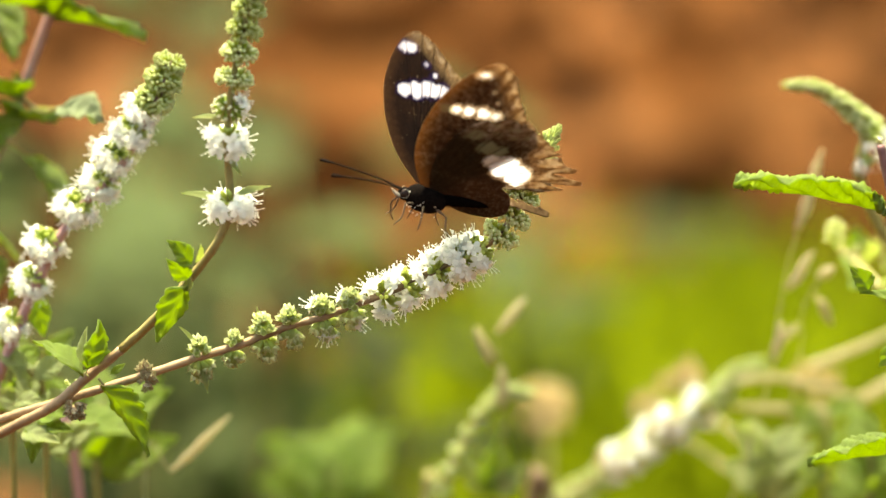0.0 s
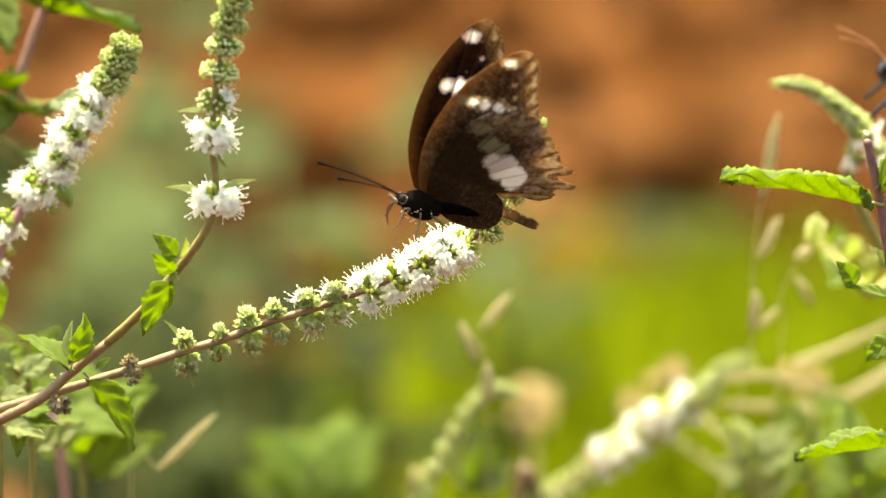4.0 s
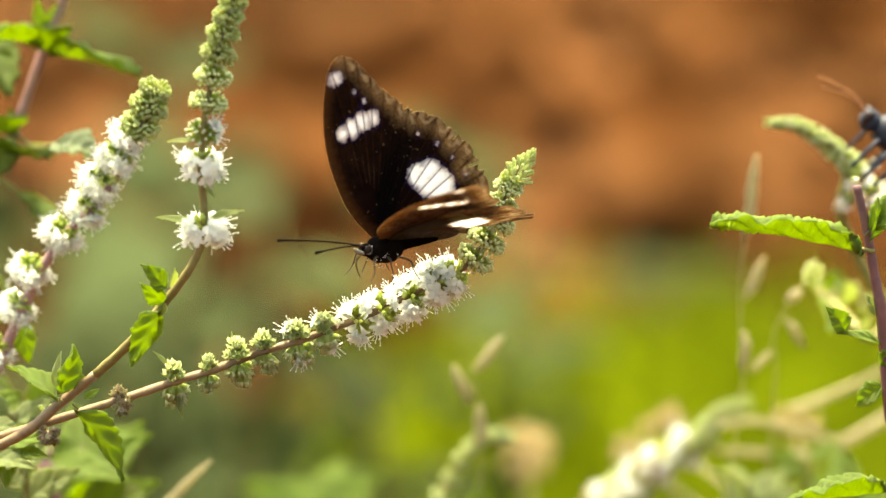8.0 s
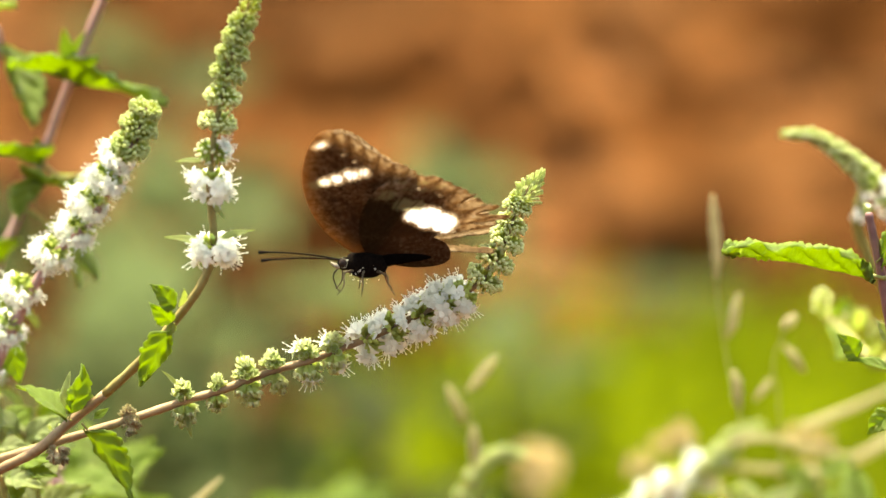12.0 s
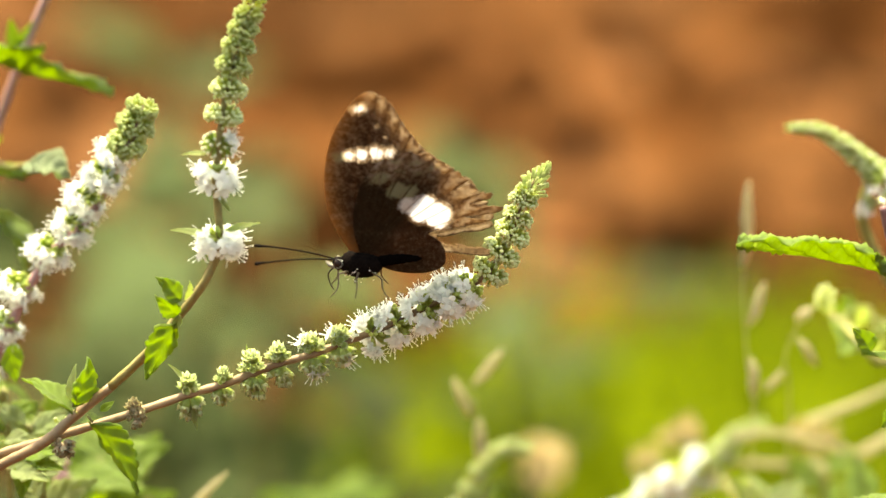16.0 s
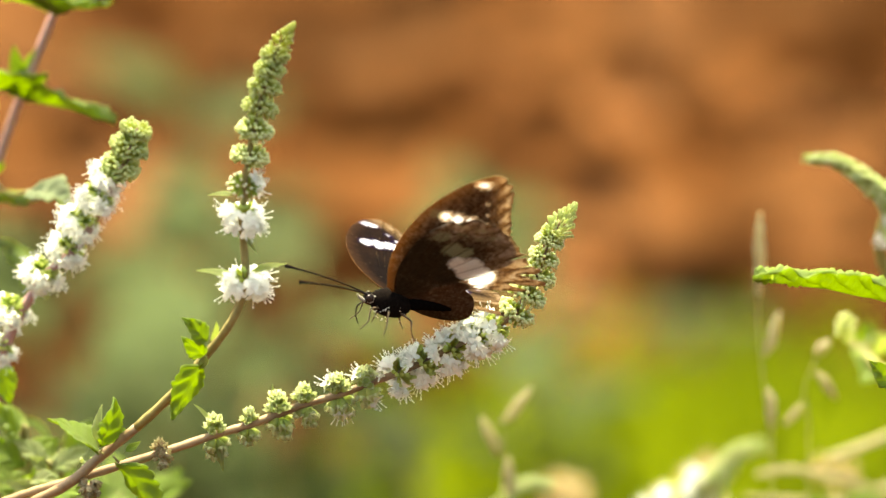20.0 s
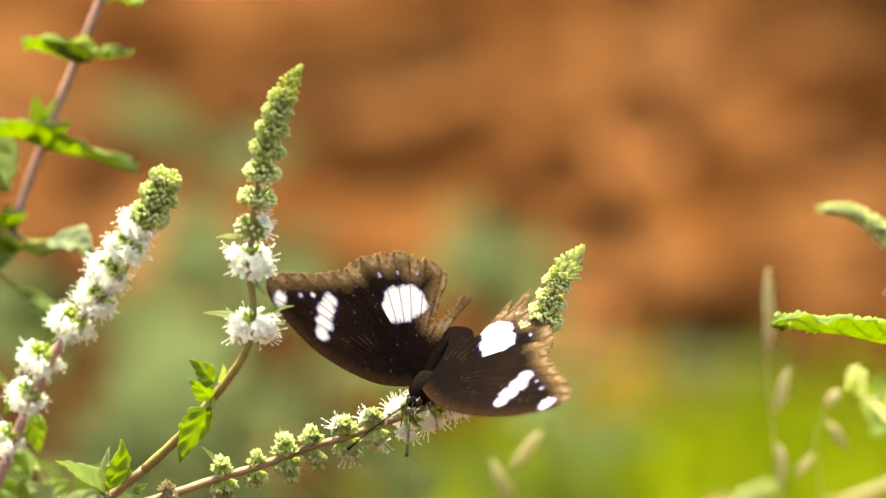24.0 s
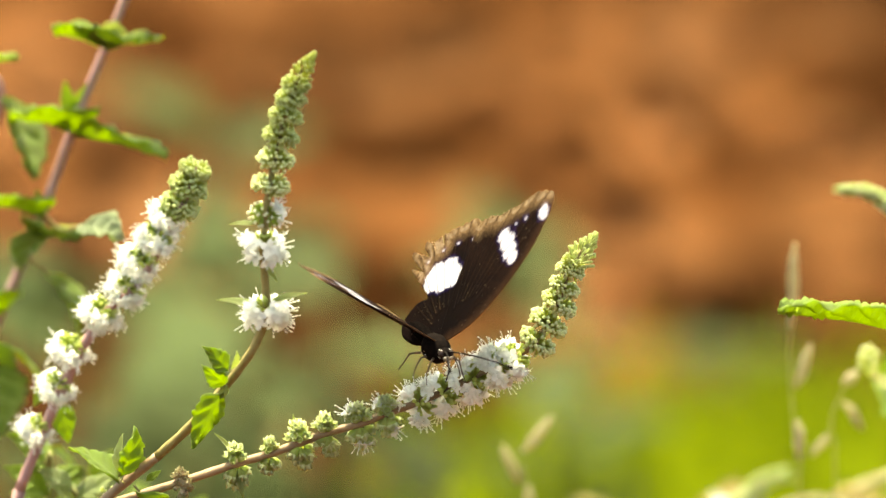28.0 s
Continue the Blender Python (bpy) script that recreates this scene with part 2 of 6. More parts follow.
    col = blend(nt, calc(nt, "MULTIPLY", costa, 0.5), col, (0.06, 0.03, 0.014) if upper else (0.42, 0.22, 0.07))
    thin = blend(nt, calc(nt, "MULTIPLY", costa, 0.3 if upper else 0.55), thin, (0.42, 0.23, 0.085))
    vein = ramp(nt, calc(nt, "DIVIDE", vein_gap, 0.34, clamp=True), [(0.25, (1, 1, 1)), (0.85, (0, 0, 0))])
    worn = calc(nt, "MULTIPLY", vein, ramp(nt, coarse, [(0.38, (0.15, 0.15, 0.15)), (0.6, (0.85, 0.85, 0.85) if upper else (0.5, 0.5, 0.5))]))
    col = blend(nt, worn, col, vein_col)
    thin = blend(nt, worn, thin, (0.06, 0.028, 0.012) if upper else (0.2, 0.12, 0.06))
    if upper:
        # bare golden veins in the dark middle of the wing
        bare = calc(nt, "MULTIPLY", ramp(nt, calc(nt, "DIVIDE", vein_gap, 0.2, clamp=True), [(0.3, (1, 1, 1)), (0.9, (0, 0, 0))]), ramp(nt, wide, [(0.5, (0, 0, 0)), (0.62, (0.7, 0.7, 0.7))]))
        bare = calc(nt, "MULTIPLY", bare, calc(nt, "MULTIPLY_ADD", margin, 0.2, -1.6, clamp=True))
        col = blend(nt, bare, col, (0.12, 0.075, 0.04))
    # loose pale scales
    flecks = calc(nt, "MULTIPLY", ramp(nt, noise_of(nt, 1100, 1), [(0.7, (0, 0, 0)), (0.78, (1, 1, 1))]), 0.22 if upper else 0.4)
    col = blend(nt, flecks, col, (0.4, 0.3, 0.19))
    thin = blend(nt, flecks, thin, (0.55, 0.4, 0.25))
    feather = calc(nt, "MULTIPLY_ADD", streak, 1.6, -0.85)
    sdf = calc(nt, "ADD", calc(nt, "SUBTRACT", stored("white"), 0.0 if upper else 0.7), feather)
    if upper:
        # violet sheen about the white patches, painted into the base colour
        violet = ramp(nt, calc(nt, "MULTIPLY_ADD", sdf, 0.3, 0.6, clamp=True), [(0.3, (0, 0, 0)), (0.6, (0.4, 0.4, 0.4))])
        col = blend(nt, violet, col, (0.035, 0.022, 0.17))
    else:
        halo = ramp(nt, calc(nt, "MULTIPLY_ADD", calc(nt, "ADD", stored("grey"), feather), 0.6, 0.5, clamp=True), [(0.3, (0, 0, 0)), (0.7, (0.8, 0.8, 0.8))])
        halo = less(halo, vein, 0.8)
        col = blend(nt, halo, col, (0.36, 0.38, 0.22))
        thin = blend(nt, calc(nt, "MULTIPLY", halo, 0.6), thin, (0.6, 0.6, 0.34))
    patch = ramp(nt, calc(nt, "MULTIPLY_ADD", sdf, 0.6, 0.5, clamp=True), [(0.26, (0, 0, 0)), (0.5, (0.6, 0.6, 0.6)), (0.8, (1, 1, 1))])
    cut = less(patch, vein, 0.75 if upper else 0.35)
    col = blend(nt, cut, col, white)
    thin = blend(nt, cut, thin, (0.97, 0.97, 0.97))
    col = blend(nt, 0.5, col, ramp(nt, fine, [(0.3, (0.45, 0.45, 0.45)), (0.65, (1, 1, 1))]), "MULTIPLY")
    nt.links.new(col, bsdf.inputs["Base Color"])
    bsdf.inputs["Roughness"].default_value = 0.75
    bsdf.inputs["Specular IOR Level"].default_value = 0.02 if upper else 0.08
    bumped(nt, bsdf, calc(nt, "SUBTRACT", calc(nt, "MULTIPLY", mott, 0.8), vein), 0.6, 0.0002)
    let_through(nt, bsdf, out, thin, 0.5 if upper else 0.58)
    return m


WING_UP, WING_LOW = wing_material("wing_upper", True), wing_material("wing_lower", False)


def plain(name, a, b, scale, rough, gloss=0.2):
    m, nt, bsdf, out = material(name)
    fine = noise_of(nt, scale, 4)
    nt.links.new(ramp(nt, fine, [(0.3, a), (0.7, b)]), bsdf.inputs["Base Color"])
    bsdf.inputs["Roughness"].default_value = rough
    bsdf.inputs["Specular IOR Level"].default_value = gloss
    bumped(nt, bsdf, fine, 0.5, 0.0002)
    return m


FUR = plain("dark_fur", (0.0015, 0.0012, 0.001), (0.009, 0.0065, 0.005), 2200, 1.0, gloss=0.02)
ABDOMEN = plain("abdomen_scales", (0.0012, 0.001, 0.001), (0.004, 0.003, 0.0025), 1500, 1.0, gloss=0.0)
CHITIN = plain("chitin", (0.008, 0.006, 0.005), (0.03, 0.02, 0.014), 2500, 0.4)
ANTENNA = plain("antenna_chitin", (0.003, 0.0025, 0.002), (0.012, 0.009, 0.007), 2500, 0.8, gloss=0.03)
LEG = plain("leg_chitin", (0.03, 0.022, 0.014), (0.12, 0.09, 0.06), 1500, 0.5)
CREAM = plain("cream_scales", (0.6, 0.58, 0.5), (0.8, 0.78, 0.7), 3000, 0.7)
PALP = plain("palp_scales", (0.12, 0.105, 0.08), (0.36, 0.33, 0.27), 2500, 0.8)
EYE_DARK = plain("insect_eye", (0.01, 0.006, 0.005), (0.03, 0.018, 0.013), 5000, 0.25)
BLUE_BLACK = plain("blue_black", (0.01, 0.012, 0.018), (0.03, 0.038, 0.055), 1500, 0.5)
AMBER = plain("amber_chitin", (0.14, 0.055, 0.02), (0.26, 0.11, 0.04), 2000, 0.5)
CLEAR = plain("smoky_wing", (0.12, 0.075, 0.045), (0.18, 0.12, 0.08), 1500, 0.8, gloss=0.03)


# ---- building helpers ----
def P(x, y, z):
    """A place in millimetres from the sprig's hanging point, in metres of the world."""
    return ORIGIN + Vector((x, y, z)) * MM


def part(name, mesh, mat, parent, label="", m=None):
    """One mesh object under a thing or a part."""
    if isinstance(mesh, bmesh.types.BMesh):
        data = bpy.data.meshes.new(name)
        mesh.to_mesh(data)
        mesh.free()
    else:
        data = mesh
    if mat and not data.materials:
        data.materials.append(mat)
    ob = new(name, data)
    ob.parent = parent
    if m is not None:
        ob.matrix_basis = m
    if label:
        ob["label"] = label
    return ob


def smooth_mesh(name, verts, faces, mat=None):
    data = bpy.data.meshes.new(name)
    data.from_pydata([tuple(v) for v in verts], [], [tuple(f) for f in faces])
    data.shade_smooth()
    if mat:
        data.materials.append(mat)
    return data


def spline(points, steps):
    """Catmull-Rom through the points."""
    p = [Vector(q) for q in points]
    p = [p[0] * 2 - p[1], *p, p[-1] * 2 - p[-2]]
    out = []
    for i in range(1, len(p) - 2):
        a, b, c, d = p[i - 1:i + 3]
        for k in range(steps):
            t = k / steps
            out.append(0.5 * (2 * b + (c - a) * t + (2 * a - 5 * b + 4 * c - d) * t * t + (3 * b - a - 3 * c + d) * t ** 3))
    out.append(p[-2])
    return out


def tube(name, points, radii, mat=None, sides=8, steps=6, square=0.0, wobble=0.06):
    """A tapered stem along the points; radii in metres, spread evenly along it."""
    line = spline(points, steps)
    n = len(line)
    verts, faces = [], []
    up = Vector((0.13, 1, 0.07))
    for i, q in enumerate(line):
        d = (line[min(i + 1, n - 1)] - line[max(i - 1, 0)]).normalized()
        u = d.cross(up).normalized()
        v = d.cross(u)
        s = i / (n - 1) * (len(radii) - 1)
        k = min(int(s), len(radii) - 2) if len(radii) > 1 else 0
        r = radii[k] + (radii[min(k + 1, len(radii) - 1)] - radii[k]) * (s - k)
        r *= 1 + wobble * math.sin(i * 2.1 + n)
        for j in range(sides):
            a = 2 * math.pi * j / sides
            rr = r * (1 + square * math.cos(4 * a))
            verts.append(q + u * (math.cos(a) * rr) + v * (math.sin(a) * rr))
    for i in range(n - 1):
        for j in range(sides):
            k = (j + 1) % sides
            faces.append((i * sides + j, i * sides + k, (i + 1) * sides + k, (i + 1) * sides + j))
    faces.append(tuple(range(sides))[::-1])
    faces.append(tuple((n - 1) * sides + j for j in range(sides)))
    return smooth_mesh(name, verts, faces, mat)


def lathe(profile, sides=7, bend=0.0):
    """Rings (z, radius) about z, as verts and faces; bend bows it towards +x."""
    verts, faces = [], []
    for z, r in profile:
        for j in range(sides):
            a = 2 * math.pi * j / sides
            verts.append(Vector((math.cos(a) * r + bend * z * z, math.sin(a) * r, z)))
    for i in range(len(profile) - 1):
        for j in range(sides):
            k = (j + 1) % sides
            faces.append((i * sides + j, i * sides + k, (i + 1) * sides + k, (i + 1) * sides + j))
    faces.append(tuple(range(sides))[::-1])
    faces.append(tuple((len(profile) - 1) * sides + j for j in range(sides)))
    return verts, faces


def add_to(verts, faces, piece, m):
    base = len(verts)
    verts.extend(m @ v for v in piece[0])
    faces.extend(tuple(base + k for k in f) for f in piece[1])


def aim(place, direction, size=1.0, spin=0.0):
    """A matrix that sets +z along direction."""
    q = Vector(direction).to_track_quat("Z", "Y")
    return Matrix.LocRotScale(place, q, (size,) * 3) @ Matrix.Rotation(spin, 4, "Z")


def place_part(parent, world_matrix):
    return Matrix.Translation(-parent.location) @ world_matrix


# calyx: a ribbed little closed cup, one unit long
CALYX = lathe([(0, 0.1), (0.12, 0.24), (0.4, 0.34), (0.68, 0.29), (0.9, 0.15), (1.0, 0.03)], 7)


def flower_mesh(name, seed):
    """White mint flower: throat, four lobes, four long stamens; one unit is a millimetre."""
    rnd = random.Random(seed)
    verts, faces = [], []
    add_to(verts, faces, lathe([(0, 0.35), (0.8, 0.42), (1.5, 0.75), (1.55, 0.5)], 7), Matrix.Identity(4))
    for k in range(4):
        a = k * math.pi / 2 + rnd.uniform(-0.2, 0.2)
        lob, lf = [], []
        wide, long_, lift = rnd.uniform(0.7, 0.95), rnd.uniform(1.4, 2.1), rnd.uniform(0.4, 1.6)
        for i in range(5):
            s = i / 4
            half = wide * math.sin(math.pi * (0.18 + 0.72 * s)) ** 0.8
            for j in (-1, 0, 1):
                lob.append(Vector((0.4 + long_ * s, j * half, 1.35 + lift * s - 0.5 * s * s + 0.12 * abs(j))))
        for i in range(4):
            for j in range(2):
                q = i * 3 + j
                lf.append((q, q + 1, q + 4, q + 3))
        add_to(verts, faces, (lob, lf), Matrix.Rotation(a, 4, "Z"))
    for k in range(3):
        a = k * 2.4 + 0.7 + rnd.uniform(-0.6, 0.6)
        out, length = rnd.uniform(0.05, 0.45), rnd.uniform(1.6, 3.6)
        thread = lathe([(0, 0.1), (length * 0.5, 0.09), (length, 0.08), (length + 0.05, 0.17), (length + 0.32, 0.16), (length + 0.4, 0.03)], 4, rnd.uniform(-0.05, 0.08))
        tip = Matrix.Translation((0.15 * math.cos(a), 0.15 * math.sin(a), 1.2)) @ Matrix.Rotation(a, 4, "Z") @ Matrix.Rotation(out, 4, "Y")
        add_to(verts, faces, thread, tip)
    return smooth_mesh(name, [v * MM for v in verts], faces, PETAL)


FLOWERS = [flower_mesh("flower", 11 + k) for k in range(5)]


def tipped(data, mat):
    """Paler tips on the small green calyces; each one has its rings in the same order."""
    if mat not in (BUD, BUD_PALE):
        return data
    data.materials.append(BUD_TIP)
    slots = []
    for f in data.polygons:
        slots.append(1 if len(f.vertices) > 4 else 0)
    n = len(slots)
    last = n - 1
    for i in range(n):
        if slots[i] and (i == last or not slots[i + 1]):
            for j in range(max(0, i - 16), i):
                slots[j] = 1
        elif slots[i]:
            slots[i] = 0
    data.polygons.foreach_set("material_index", slots)
    return data


def whorl(plant, centre, axis, radius, buds, flowers, mat, seed, label="", tall=0.75):
    """A ring of calyces about the stem, with open flowers as its sub-parts."""
    rnd = random.Random(seed)
    axis = Vector(axis).normalized()
    verts, faces = [], []
    base = aim(Vector(), axis)
    for k in range(buds):
        a = 2.4 * k + rnd.uniform(-0.3, 0.3)
        e = math.asin(max(-1, min(1, rnd.uniform(-0.75, 0.95)))) * tall
        d = Vector((math.cos(a) * math.cos(e), math.sin(a) * math.cos(e), math.sin(e)))
        length = radius * rnd.uniform(0.36, 0.5)
        start = d * radius * rnd.uniform(0.36, 0.5) + Vector((0, 0, radius * tall * 0.55 * math.sin(e)))
        add_to(verts, faces, CALYX, base @ aim(start, d + Vector((0, 0, 0.35)), length, a))
    ob = part("whorl", tipped(smooth_mesh("whorl", verts, faces, mat), mat), mat, plant, label, place_part(plant, Matrix.Translation(centre)))
    for k in range(flowers):
        a = 2.4 * k + rnd.uniform(-0.5, 0.5)
        e = rnd.uniform(-0.75, 0.75)
        d = Vector((math.cos(a) * math.cos(e), math.sin(a) * math.cos(e), math.sin(e)))
        d = (base.to_3x3() @ d).normalized()
        size = radius / (5.0 * MM) * rnd.uniform(0.9, 1.25)
        part("flower", FLOWERS[(k + seed) % 5], PETAL, ob, "", aim(d * radius * rnd.uniform(0.26, 0.5), d, size, rnd.uniform(0, 6)))
    return ob


# a closed bud: slim green calyx and round pale head; a spent calyx: an open cup with teeth
BUD_STALK = lathe([(0, 0.06), (0.3, 0.1), (0.62, 0.135), (0.76, 0.115)], 6)
BUD_HEAD = lathe([(0.72, 0.09), (0.78, 0.135), (0.88, 0.155), (0.97, 0.11), (1.01, 0.03)], 6)
CUP = lathe([(0, 0.08), (0.2, 0.22), (0.55, 0.33), (0.85, 0.36)], 8)
CUP_RIM = lathe([(0.84, 0.35), (1.02, 0.43), (0.9, 0.33), (0.5, 0.24)], 8)
for j in range(8, 16, 2):
    v = CUP_RIM[0][j]
    CUP_RIM[0][j] = Vector((v.x * 0.9, v.y * 0.9, 1.42))


def two_tone(name, pieces, mat, tip):
    """One mesh from pieces (verts and faces, matrix, slot)."""
    verts, faces, slots = [], [], []
    for piece, m, slot in pieces:
        add_to(verts, faces, piece, m)
        slots += [slot] * len(piece[1])
    data = smooth_mesh(name, verts, faces, mat)
    data.materials.append(tip)
    data.polygons.foreach_set("material_index", slots)
    return data


def cyme_axes(axis, side=None):
    """Stem direction, the side on which the two half whorls stand, and the way across both."""
    axis = Vector(axis).normalized()
    side = Vector(side) if side else axis.cross(Vector((0, -1, 0)))
    side = (side - axis * side.dot(axis)).normalized()
    return axis, side, side.cross(axis)


def bud_ring(plant, centre, axis, r, buds, seed, mat=None, tip=None, flat=1.0, flowers=(), label="", side=None):
    """A whorl of closed buds: two half balls of buds on either side of the stem; flowers lists directions of open ones."""
    rnd = random.Random(seed)
    axis, side, front = cyme_axes(axis, side)
    pieces = []
    for k in range(buds):
        sgn, u = (1 if k % 2 else -1), (k // 2 + 0.5) / (buds // 2)
        e, a = math.acos(1 - u * 1.25), 2.4 * (k // 2) + rnd.uniform(-0.3, 0.3)
        d = side * sgn * math.cos(e) + (front * math.cos(a) + axis * math.sin(a) * flat) * math.sin(e)
        m = aim(side * sgn * r * 0.2 + d * r * 0.2, d + axis * 0.12, r * rnd.uniform(0.6, 0.78), a)
        pieces += [(BUD_STALK, m, 0), (BUD_HEAD, m, 1)]
    ob = part("whorl", two_tone("whorl", pieces, mat or BUD, tip or BUD_TIP), None, plant, label, place_part(plant, Matrix.Translation(centre)))
    for k, d in enumerate(flowers):
        d = Vector(d).normalized()
        part("flower", FLOWERS[(k + seed) % 5], PETAL, ob, "", aim(d * r * 0.55, d, rnd.uniform(0.8, 1.0), rnd.uniform(0, 6)))
    return ob


def bloom(plant, centre, axis, r, flowers, seed, mat, gap=0.0, size=0.85, cores=2, droop=0.25, low=-0.75, high=0.3, label="whorl of open white flowers"):
    """A whorl in full flower: white flowers standing out like spokes round a small green core; gap is half the sector
    at the front, in radians, that the flowers leave open, so that stem and calyces show there."""
    rnd = random.Random(seed)
    axis = Vector(axis).normalized()
    front = Vector((0.1, -1, 0.1))
    front = (front - axis * front.dot(axis)).normalized()
    across = axis.cross(front)
    pieces, open_ones = [], []
    for k in range(15 * cores):
        a, e = 2.4 * k + rnd.uniform(-0.2, 0.2), rnd.uniform(-0.1, 0.95)
        d = (front * math.cos(a) + across * math.sin(a)) * math.cos(e) + axis * math.sin(e)
        m = aim(d * r * 0.12, d, r * rnd.uniform(0.42, 0.6), a)
        pieces += [(BUD_STALK, m, 0), (BUD_HEAD, m, 1)]
    for k in range(flowers):
        a = gap + (2 * math.pi - 2 * gap) * ((k * 0.618) % 1.0) + rnd.uniform(-0.1, 0.1)
        e = rnd.uniform(low, high) - droop * max(0.0, math.cos(a))
        d = (front * math.cos(a) + across * math.sin(a)) * math.cos(e) + axis * math.sin(e)
        open_ones.append((d * r * rnd.uniform(0.34, 0.58) - axis * r * 0.1, d))
    ob = part("whorl", two_tone("whorl", pieces, mat, BUD_PALE), None, plant, label, place_part(plant, Matrix.Translation(centre)))
    for k, (place, d) in enumerate(open_ones):
        part("flower", FLOWERS[(k + seed) % 5], PETAL, ob, "", aim(place, d, size * rnd.uniform(0.75, 1.0), rnd.uniform(0, 6)))
    return ob


def spent_cyme(plant, node, out, long, cups, seed, flowers=(), label="", mat=None, rim=None):
    """A tuft of open calyces that stands off the stem at node, with a few late flowers."""
    rnd = random.Random(seed)
    out = Vector(out).normalized()
    base = aim(Vector(), out)
    pieces = []
    for k in range(cups):
        outer = k % 2
        a, e = 2.4 * k + rnd.uniform(-0.3, 0.3), rnd.uniform(0.1, 0.5) if outer else rnd.uniform(0.5, 1.05)
        d = Vector((math.cos(a) * math.sin(e), math.sin(a) * math.sin(e), math.cos(e)))
        start = Vector((d.x * 0.2, d.y * 0.2, (0.42 if outer else 0.12) + 0.14 * rnd.random())) * long
        m = base @ aim(start, d, long * rnd.uniform(0.36, 0.5), a)
        pieces += [(CUP, m, 0), (CUP_RIM, m, 1)]
    ob = part("whorl", two_tone("whorl", pieces, mat or BUD_PALE, rim or BUD_TIP), None, plant, label, place_part(plant, Matrix.Translation(node)))
    for k, d in enumerate(flowers):
        d = Vector(d).normalized()
        part("flower", FLOWERS[(k + seed) % 5], PETAL, ob, "", aim(out * long * 0.45 + d * long * 0.2, d, rnd.uniform(0.75, 0.95), rnd.uniform(0, 6)))
    return ob


def cone_tip(plant, base, tip, r, seed, mat, pale):
    """The pointed end of a spike: small bracts and closed buds lying one over the other."""
    rnd = random.Random(seed)
    base, tip = Vector(base), Vector(tip)
    line, long = (tip - base).normalized(), (tip - base).length
    turn = aim(Vector(), line)
    scale = leaf_mesh(2, 0.5, 0.5, 0.12, 1, 0.0, mat)
    pieces = []
    for k in range(42):
        s, a = k / 41, 2.4 * k
        w = r * (1 - s) ** 0.7
        d = turn.to_3x3() @ Vector((math.cos(a), math.sin(a), 0))
        m = aim(line * long * s * 0.86 + d * w * 0.42, d * (0.75 - 0.5 * s) + line * (0.5 + s), r * 0.72 * (1 - 0.45 * s), a)
        pieces += [(BUD_STALK, m, 0), (BUD_HEAD, m, 1)]
        if k % 3 == 0:
            x = (line + d * 0.2).normalized()
            z = (d - x * d.dot(x)).normalized()
            m = Matrix.Translation(base + line * long * s * 0.7 + d * w * 0.6) @ Matrix((x, z.cross(x), z)).transposed().to_4x4() @ Matrix.Scale(long * (0.26 + 0.05 * rnd.random()), 4)
            part("bract", scale, mat, plant, "", place_part(plant, m))
    part("bud_cone", two_tone("bud_cone", pieces, mat, pale), None, plant, "pointed cone of young green buds", place_part(plant, Matrix.Translation(base)))


LEAF_SHAPES = {}


def leaf_mesh(seed, ratio, fold, curl, teeth, crinkle, mat, wave=0.0):
    """A toothed leaf one unit long along +x, upper face +z, with a sunk midrib and puckered blade, 0.01 thick."""
    key = (seed, ratio, fold, curl, teeth, crinkle, mat.name, wave)
    if key in LEAF_SHAPES:
        return LEAF_SHAPES[key]
    rnd = random.Random(seed)
    n, c = 40, 6
    rows = []
    for i in range(n + 1):
        s = i / n
        half = ratio * 0.53 * (math.sin(math.pi * s ** 0.66) + 0.02) * (1 - 0.05 * s)
        row = []
        for j in range(-c, c + 1):
            w, side = j / c, (0.37 if j > 0 else 0.0)
            u = s * teeth + side
            saw = (abs(math.sin(math.pi * u)) ** 0.7 - 0.6) * (0.7 + 0.6 * noise.noise((math.floor(u) * 1.7, side * 9, seed)))
            rim = abs(w) ** 4
            y = w * half * (1 + 0.27 * saw * rim)
            x = s + 0.02 * (u % 1.0) * rim + 0.06 * abs(w) * (1 - s)
            pucker = crinkle * ratio * 0.9 * math.sin(abs(w) * 3.0) * math.sin((s - 0.25 * abs(w)) * teeth * math.pi + side * 3)
            pucker += ratio * (0.05 + crinkle * 0.4) * (0.25 + 0.75 * abs(w)) * noise.noise((s * 7, w * 2.2, seed * 3.1)) + ratio * 0.16 * rim * noise.noise((s * 5, side * 5, seed))
            z = fold * abs(y) * (1 - 0.3 * w * w) + curl * (s - 0.3) ** 2 + pucker + wave * math.sin(s * 7 + (1.5 if j > 0 else 0)) * abs(w) * ratio
            z -= 0.03 * ratio * math.exp(-(w * 9) ** 2)
            row.append(Vector((x, y + 0.05 * ratio * math.sin(s * 4 + seed), z + rnd.uniform(-1, 1) * 0.002)))
        rows.append(row)
    w = 2 * c + 1
    flat = [v for r in rows for v in r]
    verts = flat + [v - Vector((0, 0, 0.012)) for v in flat]
    faces, off = [], len(flat)
    for i in range(n):
        for j in range(2 * c):
            q = i * w + j
            faces.append((q, q + w, q + w + 1, q + 1))
            faces.append((off + q + 1, off + q + w + 1, off + q + w, off + q))
    ring = [j for j in range(w)] + [i * w + w - 1 for i in range(1, n + 1)] + [n * w + j for j in range(w - 2, -1, -1)] + [i * w for i in range(n - 1, 0, -1)]
    for a, b in zip(ring, ring[1:] + ring[:1]):
        faces.append((a, b, off + b, off + a))
    LEAF_SHAPES[key] = smooth_mesh("leaf", verts, faces, mat)
    return LEAF_SHAPES[key]


